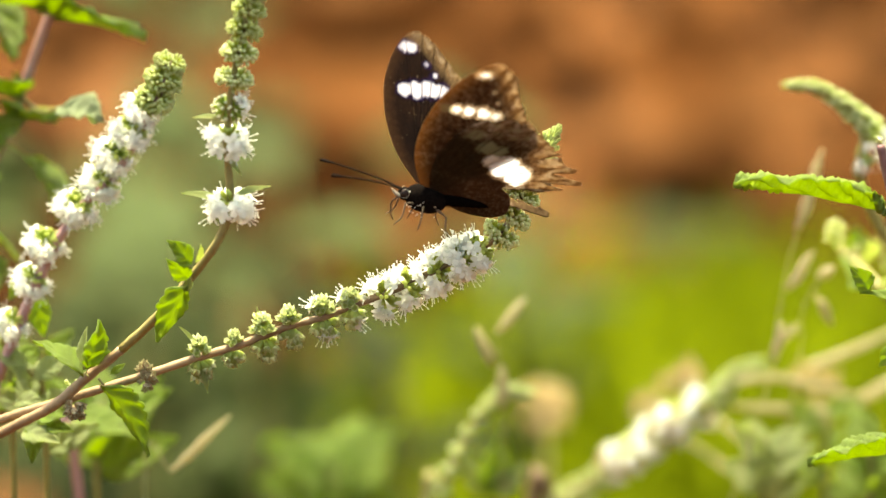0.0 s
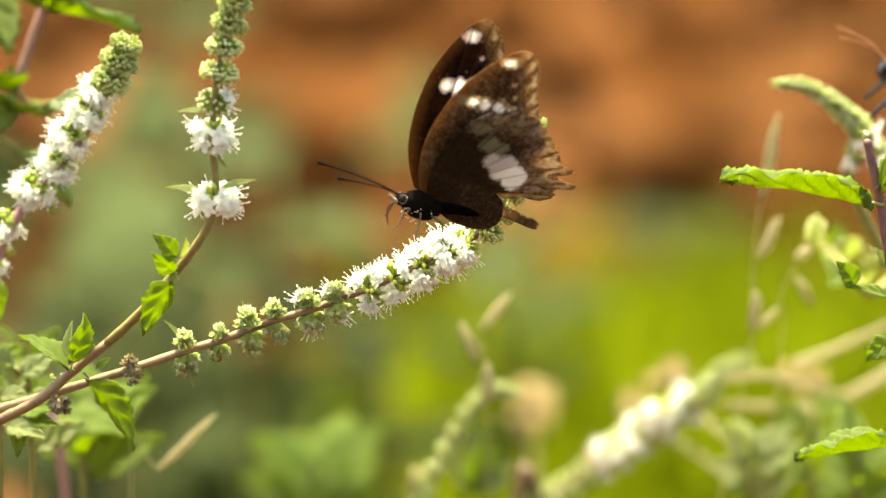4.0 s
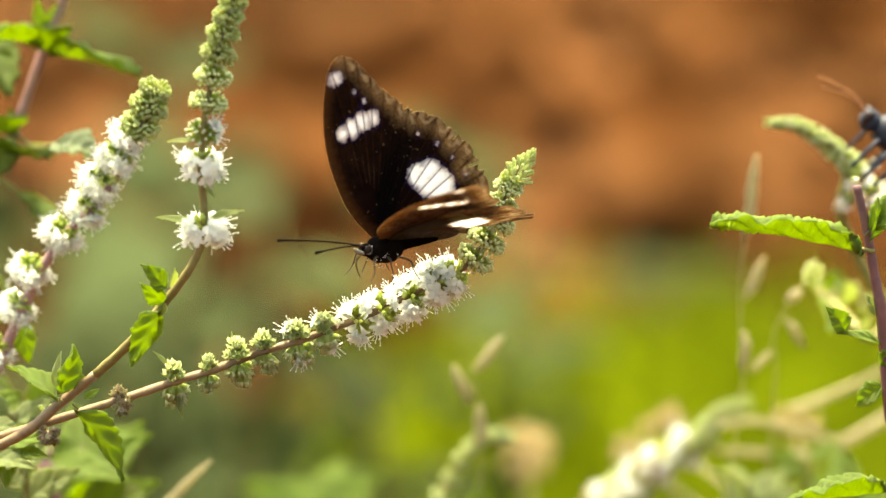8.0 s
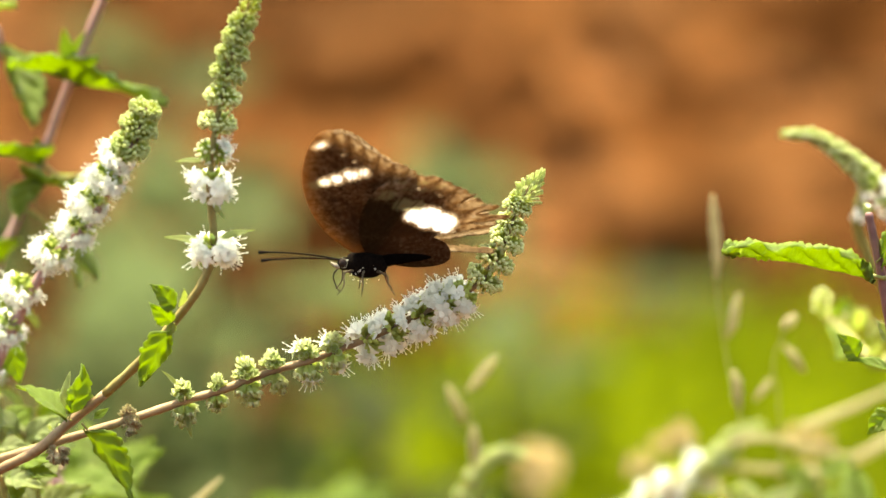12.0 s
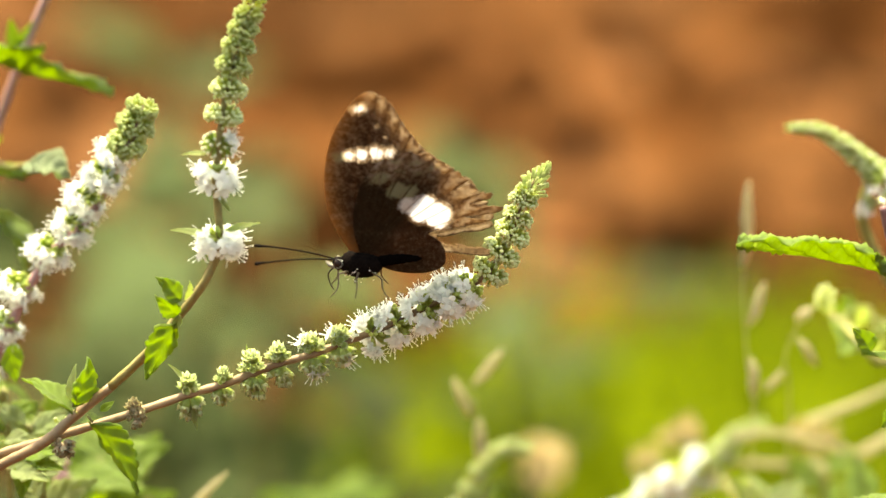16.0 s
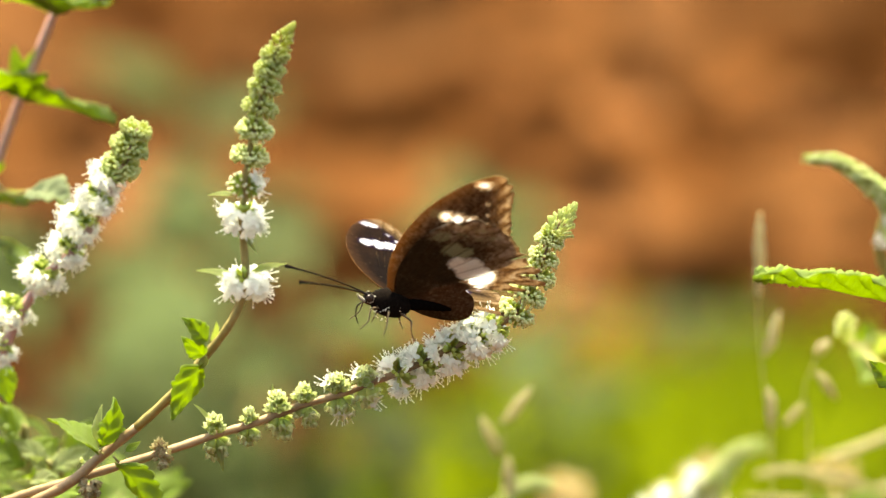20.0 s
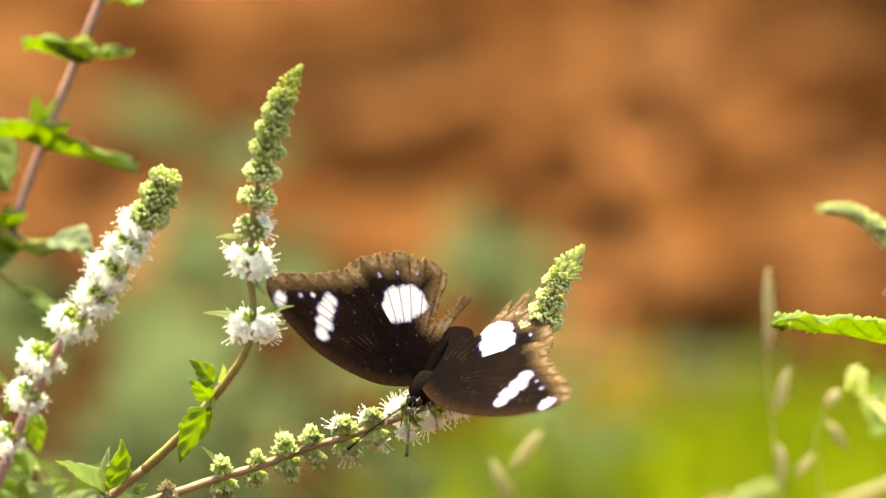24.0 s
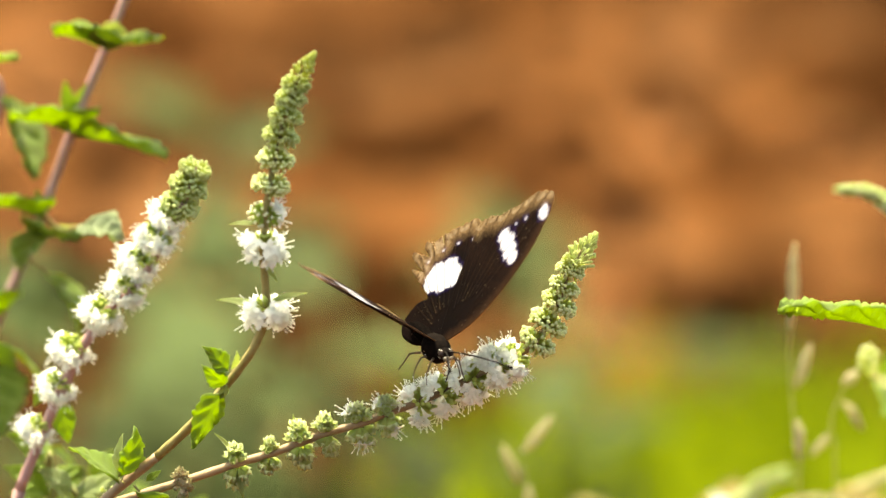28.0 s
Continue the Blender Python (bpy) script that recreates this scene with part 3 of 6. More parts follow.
def leaf(plant, base, tip, face, ratio=0.4, mat=None, seed=1, fold=0.35, curl=-0.25, teeth=9, crinkle=0.05, label="", wave=0.0):
    """A leaf from base to tip (world), its upper side turned towards face."""
    mat = mat or LEAF
    x = Vector(tip) - Vector(base)
    size = x.length
    x.normalize()
    z = Vector(face)
    z = (z - x * z.dot(x)).normalized()
    m = Matrix((x, z.cross(x), z)).transposed().to_4x4()
    m = Matrix.Translation(base) @ m @ Matrix.Scale(size, 4)
    mesh = leaf_mesh(seed, ratio, fold, curl, teeth, crinkle, mat, wave)
    part("petiole", tube("petiole", [Vector(base) - x * size * 0.06, Vector(base) + x * size * 0.04], [size * 0.018, size * 0.012], STEM_GREEN, 5, 2),
         None, plant, "", place_part(plant, Matrix.Identity(4)))
    return part("leaf", mesh, mat, plant, label, place_part(plant, m))


def plant_root(name, root, label, category, group=""):
    ob = new(name)
    ob.location = root
    ob.empty_display_size = 0.01
    return tagged(ob, label, category, group)


def stem(plant, points, radii, mat, name="stem", label="", square=0.08):
    return part(name, tube(name, points, radii, mat, 8, 6, square), None, plant, label, place_part(plant, Matrix.Identity(4)))


def along(line, s):
    """Place and direction at the share s of a polyline."""
    k = s * (len(line) - 1)
    i = min(int(k), len(line) - 2)
    return line[i].lerp(line[i + 1], k - i), (line[i + 1] - line[i]).normalized()


def bud_spike(plant, points, r0, r1, count, mat, seed, buds=22, label="", white=(), flowers=14, tall=0.8):
    """Whorls set one upon the other along a line, from radius r0 to r1; white lists those in flower."""
    line = spline(points, 8)
    for k in range(count):
        s = k / max(1, count - 1)
        c, d = along(line, s)
        inflower = k in white
        whorl(plant, c, d, (r0 + (r1 - r0) * s), buds, flowers if inflower else 0, mat, seed + k, label if k == 0 else "", tall)


# ---- the ground ----
def ground():
    rnd = random.Random(5)
    verts, faces = [], []
    # a fine field in view, then wider strips to the horizon
    xs = [-1500, -300, -60, -20, -8, -4, -2.5, -1.6] + [-1.2 + 0.03 * i for i in range(81)] + [1.6, 2.5, 4, 8, 20, 60, 300, 1500]
    ys = [-1500, -300, -60, -20, -6, -2, 0, 1.0] + [1.4 + 0.035 * i for i in range(124)] + [6.2, 7, 9, 14, 30, 80, 300, 1500, 3000]
    for y in ys:
        for x in xs:
            z = 0.0
            if -1.3 < x < 1.3 and 1.3 < y < 6:
                z = 0.02 * math.sin((y + 0.25 * x + 0.1 * noise.noise((x * 2, y * 2, 0))) * 9.5)
                z += 0.03 * noise.noise((x * 4, y * 4, 3)) + 0.016 * noise.noise((x * 13, y * 13, 1)) + 0.008 * noise.noise((x * 30, y * 30, 2))
            verts.append((x, y, z))
    w = len(xs)
    for i in range(len(ys) - 1):
        for j in range(w - 1):
            q = i * w + j
            faces.append((q, q + 1, q + w + 1, q + w))
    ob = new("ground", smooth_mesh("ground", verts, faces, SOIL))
    tagged(ob, "bare reddish-brown garden soil with low furrows", "soil", kind="structure")
    # clods lying on it
    verts, faces = [], []
    for k in range(700):
        x, y = rnd.uniform(-0.6, 0.6), rnd.uniform(2.4, 5.2)
        r = rnd.uniform(0.006, 0.028) * (1.5 if rnd.random() < 0.1 else 1)
        z = 0.02 * math.sin((y + 0.25 * x) * 9.5) + 0.005
        bm = bmesh.new()
        bmesh.ops.create_icosphere(bm, subdivisions=1, radius=r)
        for v in bm.verts:
            v.co *= 1 + 0.5 * noise.noise(v.co * 60 + Vector((k, 0, 0)))
        add_to(verts, faces, ([v.co.copy() for v in bm.verts], [[v.index for v in f.verts] for f in bm.faces]),
               Matrix.LocRotScale((x, y, z), Euler((rnd.random() * 6, rnd.random() * 6, 0)), (1, 1, 0.7)))
        bm.free()
    tagged(new("soil_clod", smooth_mesh("soil_clod", verts, faces, SOIL)), "crumbled clods of reddish soil on the ground", "soil", kind="stuff")


ground()


# ---- far plants ----
def blades(name, centre, spread, count, height, mat, seed, label, category, lean=0.3, wide=0.006):
    """A clump of bent grass blades."""
    rnd = random.Random(seed)
    verts, faces = [], []
    for k in range(count):
        x, y = centre[0] + rnd.gauss(0, spread[0]), centre[1] + rnd.gauss(0, spread[1])
        h, a, l = height * rnd.uniform(0.5, 1.15), rnd.uniform(0, 6.28), lean * rnd.uniform(0.3, 1.6)
        w = wide * rnd.uniform(0.7, 1.3)
        base = len(verts)
        for i in range(5):
            s = i / 4
            c = Vector((x + math.cos(a) * l * h * s * s, y + math.sin(a) * l * h * s * s, h * s * (1 - 0.25 * l * s)))
            side = Vector((-math.sin(a), math.cos(a), 0)) * w * (1 - s ** 2 * 0.95)
            verts += [c - side, c + Vector((math.cos(a), math.sin(a), 0)) * w * 0.35, c + side]
        for i in range(4):
            for j in range(2):
                q = base + i * 3 + j
                faces.append((q, q + 1, q + 4, q + 3))
    ob = new(name, smooth_mesh(name, verts, faces, mat))
    return tagged(ob, label, category, kind="stuff")


def weed(x, y, height, leaves, size, seed, label, mat=None, ratio=0.5):
    """A low broad-leaved plant: a stem with leaves in pairs."""
    rnd = random.Random(seed)
    root = Vector((x, y, 0.0))
    ob = plant_root("weed", root, label, "plant", "weeds on the soil")
    top = root + Vector((rnd.uniform(-0.03, 0.03), rnd.uniform(-0.02, 0.02), height))
    stem(ob, [root - Vector((0, 0, 0.02)), root.lerp(top, 0.5) + Vector((0.008, 0, 0)), top], [0.004, 0.003, 0.002], STEM_GREEN)
    for k in range(leaves):
        s = 0.15 + 0.85 * k / max(1, leaves - 1)
        b = root.lerp(top, s)
        a = k * 2.4 + rnd.uniform(-0.4, 0.4)
        d = Vector((math.cos(a), math.sin(a), rnd.uniform(0.0, 0.7))).normalized()
        leaf(ob, b, b + d * size * rnd.uniform(0.7, 1.15), (0, -0.25, 1), ratio, mat or WEED, seed % 3 + 1, 0.2, -0.35, 8, 0.03)
    return ob


# x, y, height of each weed, leaves, leaf length
for x, y, h, n, size, seed, tint in (
        (-0.128, 2.95, 0.160, 10, 0.062, 3, WEED),
        (-0.123, 2.75, 0.155, 8, 0.075, 4, WEED),
        (-0.083, 2.55, 0.180, 7, 0.065, 5, WEED),
        (-0.130, 2.45, 0.184, 8, 0.08, 6, WEED),
        (-0.179, 2.50, 0.183, 8, 0.085, 13, WEED),
        (-0.202, 2.40, 0.173, 8, 0.08, 14, WEED),
        (-0.152, 2.30, 0.185, 7, 0.07, 15, WEED_SHADED),
        (-0.012, 2.20, 0.212, 8, 0.06, 8, WEED_SHADED),
        (0.000, 3.20, 0.042, 8, 0.065, 9, WEED),
        (0.027, 2.80, 0.099, 7, 0.06, 10, WEED),
        (0.031, 2.55, 0.125, 7, 0.06, 16, WEED),
        (0.132, 3.00, 0.035, 5, 0.045, 11, WEED),
        (-0.083, 2.30, 0.197, 6, 0.05, 12, WEED_SHADED)):
    weed(x, y, max(h, 0.03), n, size, seed, "low green broad-leaved weed on bare soil", tint)

blades("grass", (0.122, 2.62), (0.075, 0.07), 1100, 0.11, GRASS, 21, "patch of bright yellow-green grass on the soil", "grass")
blades("grass", (0.181, 2.60), (0.05, 0.06), 500, 0.09, GRASS, 22, "patch of bright yellow-green grass on the soil", "grass")
blades("grass", (0.024, 2.45), (0.04, 0.05), 350, 0.07, GRASS, 23, "thin tuft of bright green grass", "grass")
blades("grass", (-0.085, 2.20), (0.045, 0.04), 600, 0.075, GRASS, 24, "patch of bright yellow-green grass on the soil", "grass")
blades("grass", (-0.075, 2.66), (0.05, 0.03), 380, 0.055, WEED, 26, "patch of dull green grass on the soil", "grass")
blades("grass", (-0.043, 2.30), (0.075, 0.05), 380, 0.07, GRASS, 25, "patch of bright yellow-green grass on the soil", "grass")


# ---- the flowering sprig on which the butterfly feeds ----
def flowering_sprig():
    root = P(-140, 40, -550)
    ob = plant_root("mint_plant", root, "branching mint sprig with white flower whorls and green leaves", "plant", "flowering mint")
    a = [P(-98.4, 6, -52.9), P(-91.1, 3, -48.1), P(-83.9, 0, -43.4), P(-77.5, 0, -37.8), P(-69.6, -3.4, -30.4), P(-62.4, -6.9, -22.7), P(-55.3, -11.1, -13.4), P(-49.9, -14.8, -5.3), P(-47.4, -15, 0.1), P(-46.6, -15, 4.5), P(-47.0, -15, 11.2), P(-47.2, -15, 17.2), P(-46.5, -15, 24.1), P(-45.7, -15, 30.4), P(-44.3, -15, 36.2), P(-42.9, -15, 43.1), P(-40.9, -15, 48.9), P(-38.2, -15, 54.7), P(-36.8, -15, 56.1)]
    low = [root, P(-130, 30, -400), P(-122, 20, -220), P(-112, 12, -100), a[0]]
    stem(ob, low, [0.0024, 0.0022, 0.0018, 0.0013], STEM)
    stem(ob, a[:5], [0.001, 0.001, 0.00094], STEM)
    stem(ob, a[4:], [0.00094, 0.0008, 0.0007, 0.00055, 0.0003], STEM_OLIVE)
    b = [P(-98.5, 8, -50.1), P(-91.3, 5, -46.6), P(-84.1, 3, -43.9), P(-77.0, 2, -41.3), P(-64.8, 0, -36.8), P(-53.6, 0, -32.9), P(-46.7, 0, -30.8), P(-40.5, 0, -28.4), P(-35.0, 0, -26.3), P(-28.4, 0, -24.4), P(-22.8, 0, -22.2), P(-15.8, 0, -19.5), P(-11.0, 0, -17.3), P(-5.0, 0, -14.2), P(0.3, 0, -11.2), P(3.8, 0, -9.8), P(7.5, 0, -7.1), P(9.9, 0, -3.0), P(12.0, 0, 1.0), P(13.2, 0, 4.6), P(14.4, 0, 8.0), P(16.0, 0, 11.0), P(18.0, 0, 14.2)]
    stem(ob, b, [0.0009, 0.00085, 0.00075, 0.00065, 0.0005, 0.0002], STEM)
    # the upright spike
    bloom(ob, a[9] - Vector((0, 0, 0.0008)), (0, 0.15, 1), 5.4 * MM, 46, 1, BUD_MID, 0.28, 0.95, cores=1, droop=0.3, low=-0.45, high=0.6)
    bloom(ob, a[11], (0.05, 0.15, 1), 4.9 * MM, 40, 2, BUD_MID, 0.28, 0.95, cores=1, droop=0.3, low=-0.45, high=0.6)
    bud_ring(ob, P(-46.6, -15, 23.4), (0.1, 0.1, 1), 3.6 * MM, 44, 3, BUD, BUD_WHITE, 0.85, ((0.9, -0.2, 0.3), (0.7, -0.5, 0.6), (0.8, 0.1, 0.7), (0.9, -0.5, -0.2)))
    for k, (c, r, n) in enumerate(((P(-45.7, -15, 29.4), 3.5, 54), (P(-44.6, -15, 34.8), 3.4, 46), (P(-43.6, -15, 39.4), 3.3, 46), (P(-42.5, -15, 43.5), 3.1, 44), (P(-41.5, -15, 47.1), 2.9, 42), (P(-40.4, -15, 50.0), 2.6, 36))):
        bud_ring(ob, c, (0.2, 0, 1), r * 1.05 * MM, n + 34, 30 + k, BUD_MID, BUD_TIP if k < 2 else BRACT, 0.42 + 0.04 * k)
    cone_tip(ob, P(-39.9, -15, 51.4), P(-36.5, -16, 57.1), 2.7 * MM, 38, BUD_MID, BRACT)
    # the leaning spike: spent whorls, flowers, buds
    for k, d in enumerate(((-0.2, -0.5, 1), (0.1, -0.8, -0.9), (0.3, -1, 0.2))):
        spent_cyme(ob, b[4], d, 3.3 * MM, 9, 50 + k, (), "dry brown spent whorl", DRY, STRAW)
    for k, d in enumerate(((0.5, -0.6, -1), (-0.1, -0.8, -0.9))):
        spent_cyme(ob, P(-80.0, 1, -42.6), d, 4.0 * MM, 9, 55 + k, (), "dry brown spent whorl", DRY, STRAW)
    whorl(ob, P(-80.5, 2, -39.7), (1, 0, 0.3), 2.0 * MM, 12, 0, BUD_PALE, 52, "", 0.7)
    for k, (node, up, low) in enumerate(((5, (-0.15, -0.25, 1), (0.1, 0.15, -1)), (6, (-0.05, -0.3, 1), (-0.1, 0.1, -1)), (7, (-0.2, -0.25, 1), (0.1, 0.15, -1)), (8, (-0.25, -0.25, 1), (0.15, 0.1, -1)), (9, (-0.2, -0.25, 1), (0.2, 0.15, -1)), (10, (-0.1, -0.6, 1), (0.1, 0.1, -1)))):
        late = k > 3
        spent_cyme(ob, b[node], up, (4.2, 3.5, 4.4, 4.2, 4.3, 4.3)[k] * MM, (18, 16, 22, 22, 22, 22)[k], 60 + 2 * k, ((-0.7, -0.3, 0.6), (-0.9, 0, 0.2), (-0.5, 0.3, 0.8)) if late else ())
        spent_cyme(ob, b[node], low, (5.0, 4.2, 4.9, 4.6, 4.8, 4.6)[k] * MM, (20, 18, 22, 22, 22, 20)[k], 61 + 2 * k, (((0.2, -0.2, -1), (-0.2, -0.4, -0.9), (0.5, 0, -0.9)) if k == 4 else ((0.8, -0.4, -0.5), (0.5, -0.2, -0.9))) if late else ())
    # the stem shows in front of the first open whorls
    for k, (node, r, f, gap) in enumerate(((11, 5.4, 30, 0.75), (12, 5.9, 38, 0.6), (13, 6.2, 46, 0.15), (14, 6.0, 44, 0.15), (15, 5.2, 36, 0.2))):
        bloom(ob, b[node] - Vector((0.0004, 0, 0.0006)), (0.85, -0.15, 0.5), r * MM, f, 80 + k, BUD_MID, gap, droop=0.0)
    for k, (node, r, n) in enumerate(((16, 3.9, 100), (17, 3.9, 100), (18, 3.6, 92), (19, 3.2, 84), (20, 2.9, 76))):
        bud_ring(ob, b[node], (0.6 - 0.06 * k, 0, 0.8), r * MM, n, 90 + k, BUD_MID, BUD_TIP, 0.36)
    bud_ring(ob, P(15.2, 0, 9.7), (0.4, 0, 0.8), 2.6 * MM, 50, 95, BUD_MID, BRACT, 0.5)
    cone_tip(ob, P(15.4, 0, 9.6), P(19.7, -1, 16.3), 3.7 * MM, 97, BRACT, BRACT)
    # leaves
    leaf(ob, P(-77.1, -2, -36.1), P(-87.6, 4, -29.2), (-0.25, 0.1, 0.95), 0.46, LEAF, 1, 0.5, -0.35, 7, 0.07, "dark green toothed leaf", 0.06)
    leaf(ob, P(-76.8, -3, -35.1), P(-73.4, -3, -24.7), (0.75, -0.6, 0.2), 0.6, LEAF, 2, 0.4, -0.25, 7, 0.09, "", 0.07)
    leaf(ob, P(-77.5, -3, -34.3), P(-77.4, -2, -26.1), (-0.7, -0.7, 0.2), 0.36, LEAF_PALE, 2, 0.4, -0.2, 6, 0.05)
    leaf(ob, P(-73.8, -3, -37.5), P(-62.7, -4, -51.4), (0.4, 0.75, 0.5), 0.46, LEAF, 3, 0.45, -0.3, 8, 0.06, "drooping green toothed leaf", 0.05)
    leaf(ob, P(-72.0, -3, -35.8), P(-69.0, -2, -33.7), (0.2, -0.8, 0.6), 0.4, LEAF, 2, 0.4, -0.1, 6, 0.05)
    leaf(ob, P(-55.6, -14.1, -13.5), P(-62.4, -13, -25.0), (-0.35, 0.8, 0.5), 0.52, LEAF, 3, 0.4, -0.25, 7, 0.08, "", 0.06)
    leaf(ob, P(-54.1, -15.1, -8.9), P(-58.8, -18, -3.5), (-0.4, -0.6, 0.7), 0.55, LEAF, 1, 0.4, -0.25, 6, 0.12)
    leaf(ob, P(-54.8, -13.5, -12.5), P(-59.4, -17.7, -7.8), (-0.4, -0.8, 0.3), 0.5, LEAF, 2, 0.4, -0.2, 6, 0.06)
    leaf(ob, P(-53.6, -15.1, -8.9), P(-52.3, -17, -4.6), (0.7, -0.7, 0.1), 0.4, LEAF_PALE, 2, 0.4, -0.2, 6, 0.05)
    leaf(ob, P(-55.0, -14.8, -11.8), P(-56.0, -14.1, -15.5), (0.2, -0.9, 0.1), 0.45, LEAF_PALE, 1, 0.4, -0.2, 6, 0.05)
    # narrow bracts under the whorls
    for base, tip in ((P(-47.5, -15, 4.4), P(-56.1, -17, 6.8)), (P(-45.8, -15, 5.4), P(-38.8, -17, 8.3)), (P(-47.3, -15, 13.6), P(-44.2, -18, 10.6)), (P(-48.5, -15, 21.7), P(-54.1, -15, 21.7)),
                      (P(-54.8, 0, -29.7), P(-57.8, -1, -26.1)), (P(-53.4, 0, -33.3), P(-52.0, -2, -40.2)), (P(-41.6, 0, -26.1), P(-42.0, 0, -22.3))):
        leaf(ob, base, tip, (0, -0.6, 0.8), 0.2, LEAF_PALE, 1, 0.3, -0.2, 1, 0.0, "narrow green bract")
    # low leaves near the joint of the stems
    for k, (base, tip) in enumerate(((P(-89.6, 14, -51.0), P(-79.3, 10, -46.1)), (P(-92.0, 14, -53.4), P(-83.3, 6, -52.4)), (P(-88.6, 16, -52.2), P(-89.3, 8, -57.7)), (P(-93.6, 20, -49.1), P(-87.2, 14, -46.1)), (P(-87.2, 12, -51.6), P(-80.5, 8, -50.9)))):
        leaf(ob, base, tip, (0.1, -0.6, 0.7), 0.42, LEAF_PALE if k % 2 else LEAF, 1 + k % 3, 0.4, -0.25, 7, 0.06)
    return ob


def spike_plant():
    """A second flowering mint a little behind."""
    root = P(-150, 80, -550)
    ob = plant_root("mint_plant", root, "pink-stemmed mint spike crowded with white flowers", "plant", "flowering mint")
    axis = [P(-100.7, 36, -49.0), P(-95.1, 36, -35.3), P(-91.3, 36, -26.7), P(-87.3, 36, -18.3), P(-82.2, 36, -10.7), P(-76.4, 36, -5.2), P(-72.3, 36, 0.3), P(-68.3, 36, 7.9), P(-64.6, 36, 15.1), P(-62.6, 36, 21.4)]
    stem(ob, [root, P(-145, 70, -350), P(-125, 50, -160), axis[0]], [0.002, 0.0018, 0.0012], STEM_PINK)
    stem(ob, axis, [0.0011, 0.001, 0.0007, 0.0004], STEM_PINK)
    for k, (c, r, f) in enumerate(((P(-92.1, 36, -25.7), 4.4, 18), (P(-89.3, 36, -17.5), 4.6, 22), (P(-82.8, 36, -9.7), 4.8, 24), (P(-77.3, 36, -4.1), 5.2, 28),
                                        (P(-74.4, 36, 1.5), 5.2, 30), (P(-70.8, 36, 6.9), 5.0, 28), (P(-68.5, 36, 11.0), 4.4, 18))):
        bloom(ob, c, (0.5, -0.1, 0.85), r * 1.08 * MM, f + 12, 130 + k, BUD, 0.1)
    for k, (c, r) in enumerate(((P(-66.2, 36, 12.8), 4.0), (P(-64.3, 36, 16.9), 4.0), (P(-62.9, 36, 20.6), 3.3))):
        bud_ring(ob, c, (0.4, 0, 0.9), r * MM, 100, 141 + k, BUD_MID, BRACT, 0.5)
    bloom(ob, P(-96.7, 36, -35.0), (0.5, -0.1, 0.85), 4.2 * MM, 22, 145, BUD, 0.2)
    leaf(ob, P(-92.3, 40, -30.3), P(-90.1, 40, -40.2), (0.3, -0.7, 0.5), 0.5, LEAF, 3, 0.3, -0.2, 7, 0.05)
    leaf(ob, P(-92.8, 40, -25.3), P(-98.3, 40, -31.5), (-0.3, -0.7, 0.5), 0.5, LEAF, 3, 0.3, -0.2, 7, 0.05)
    return ob


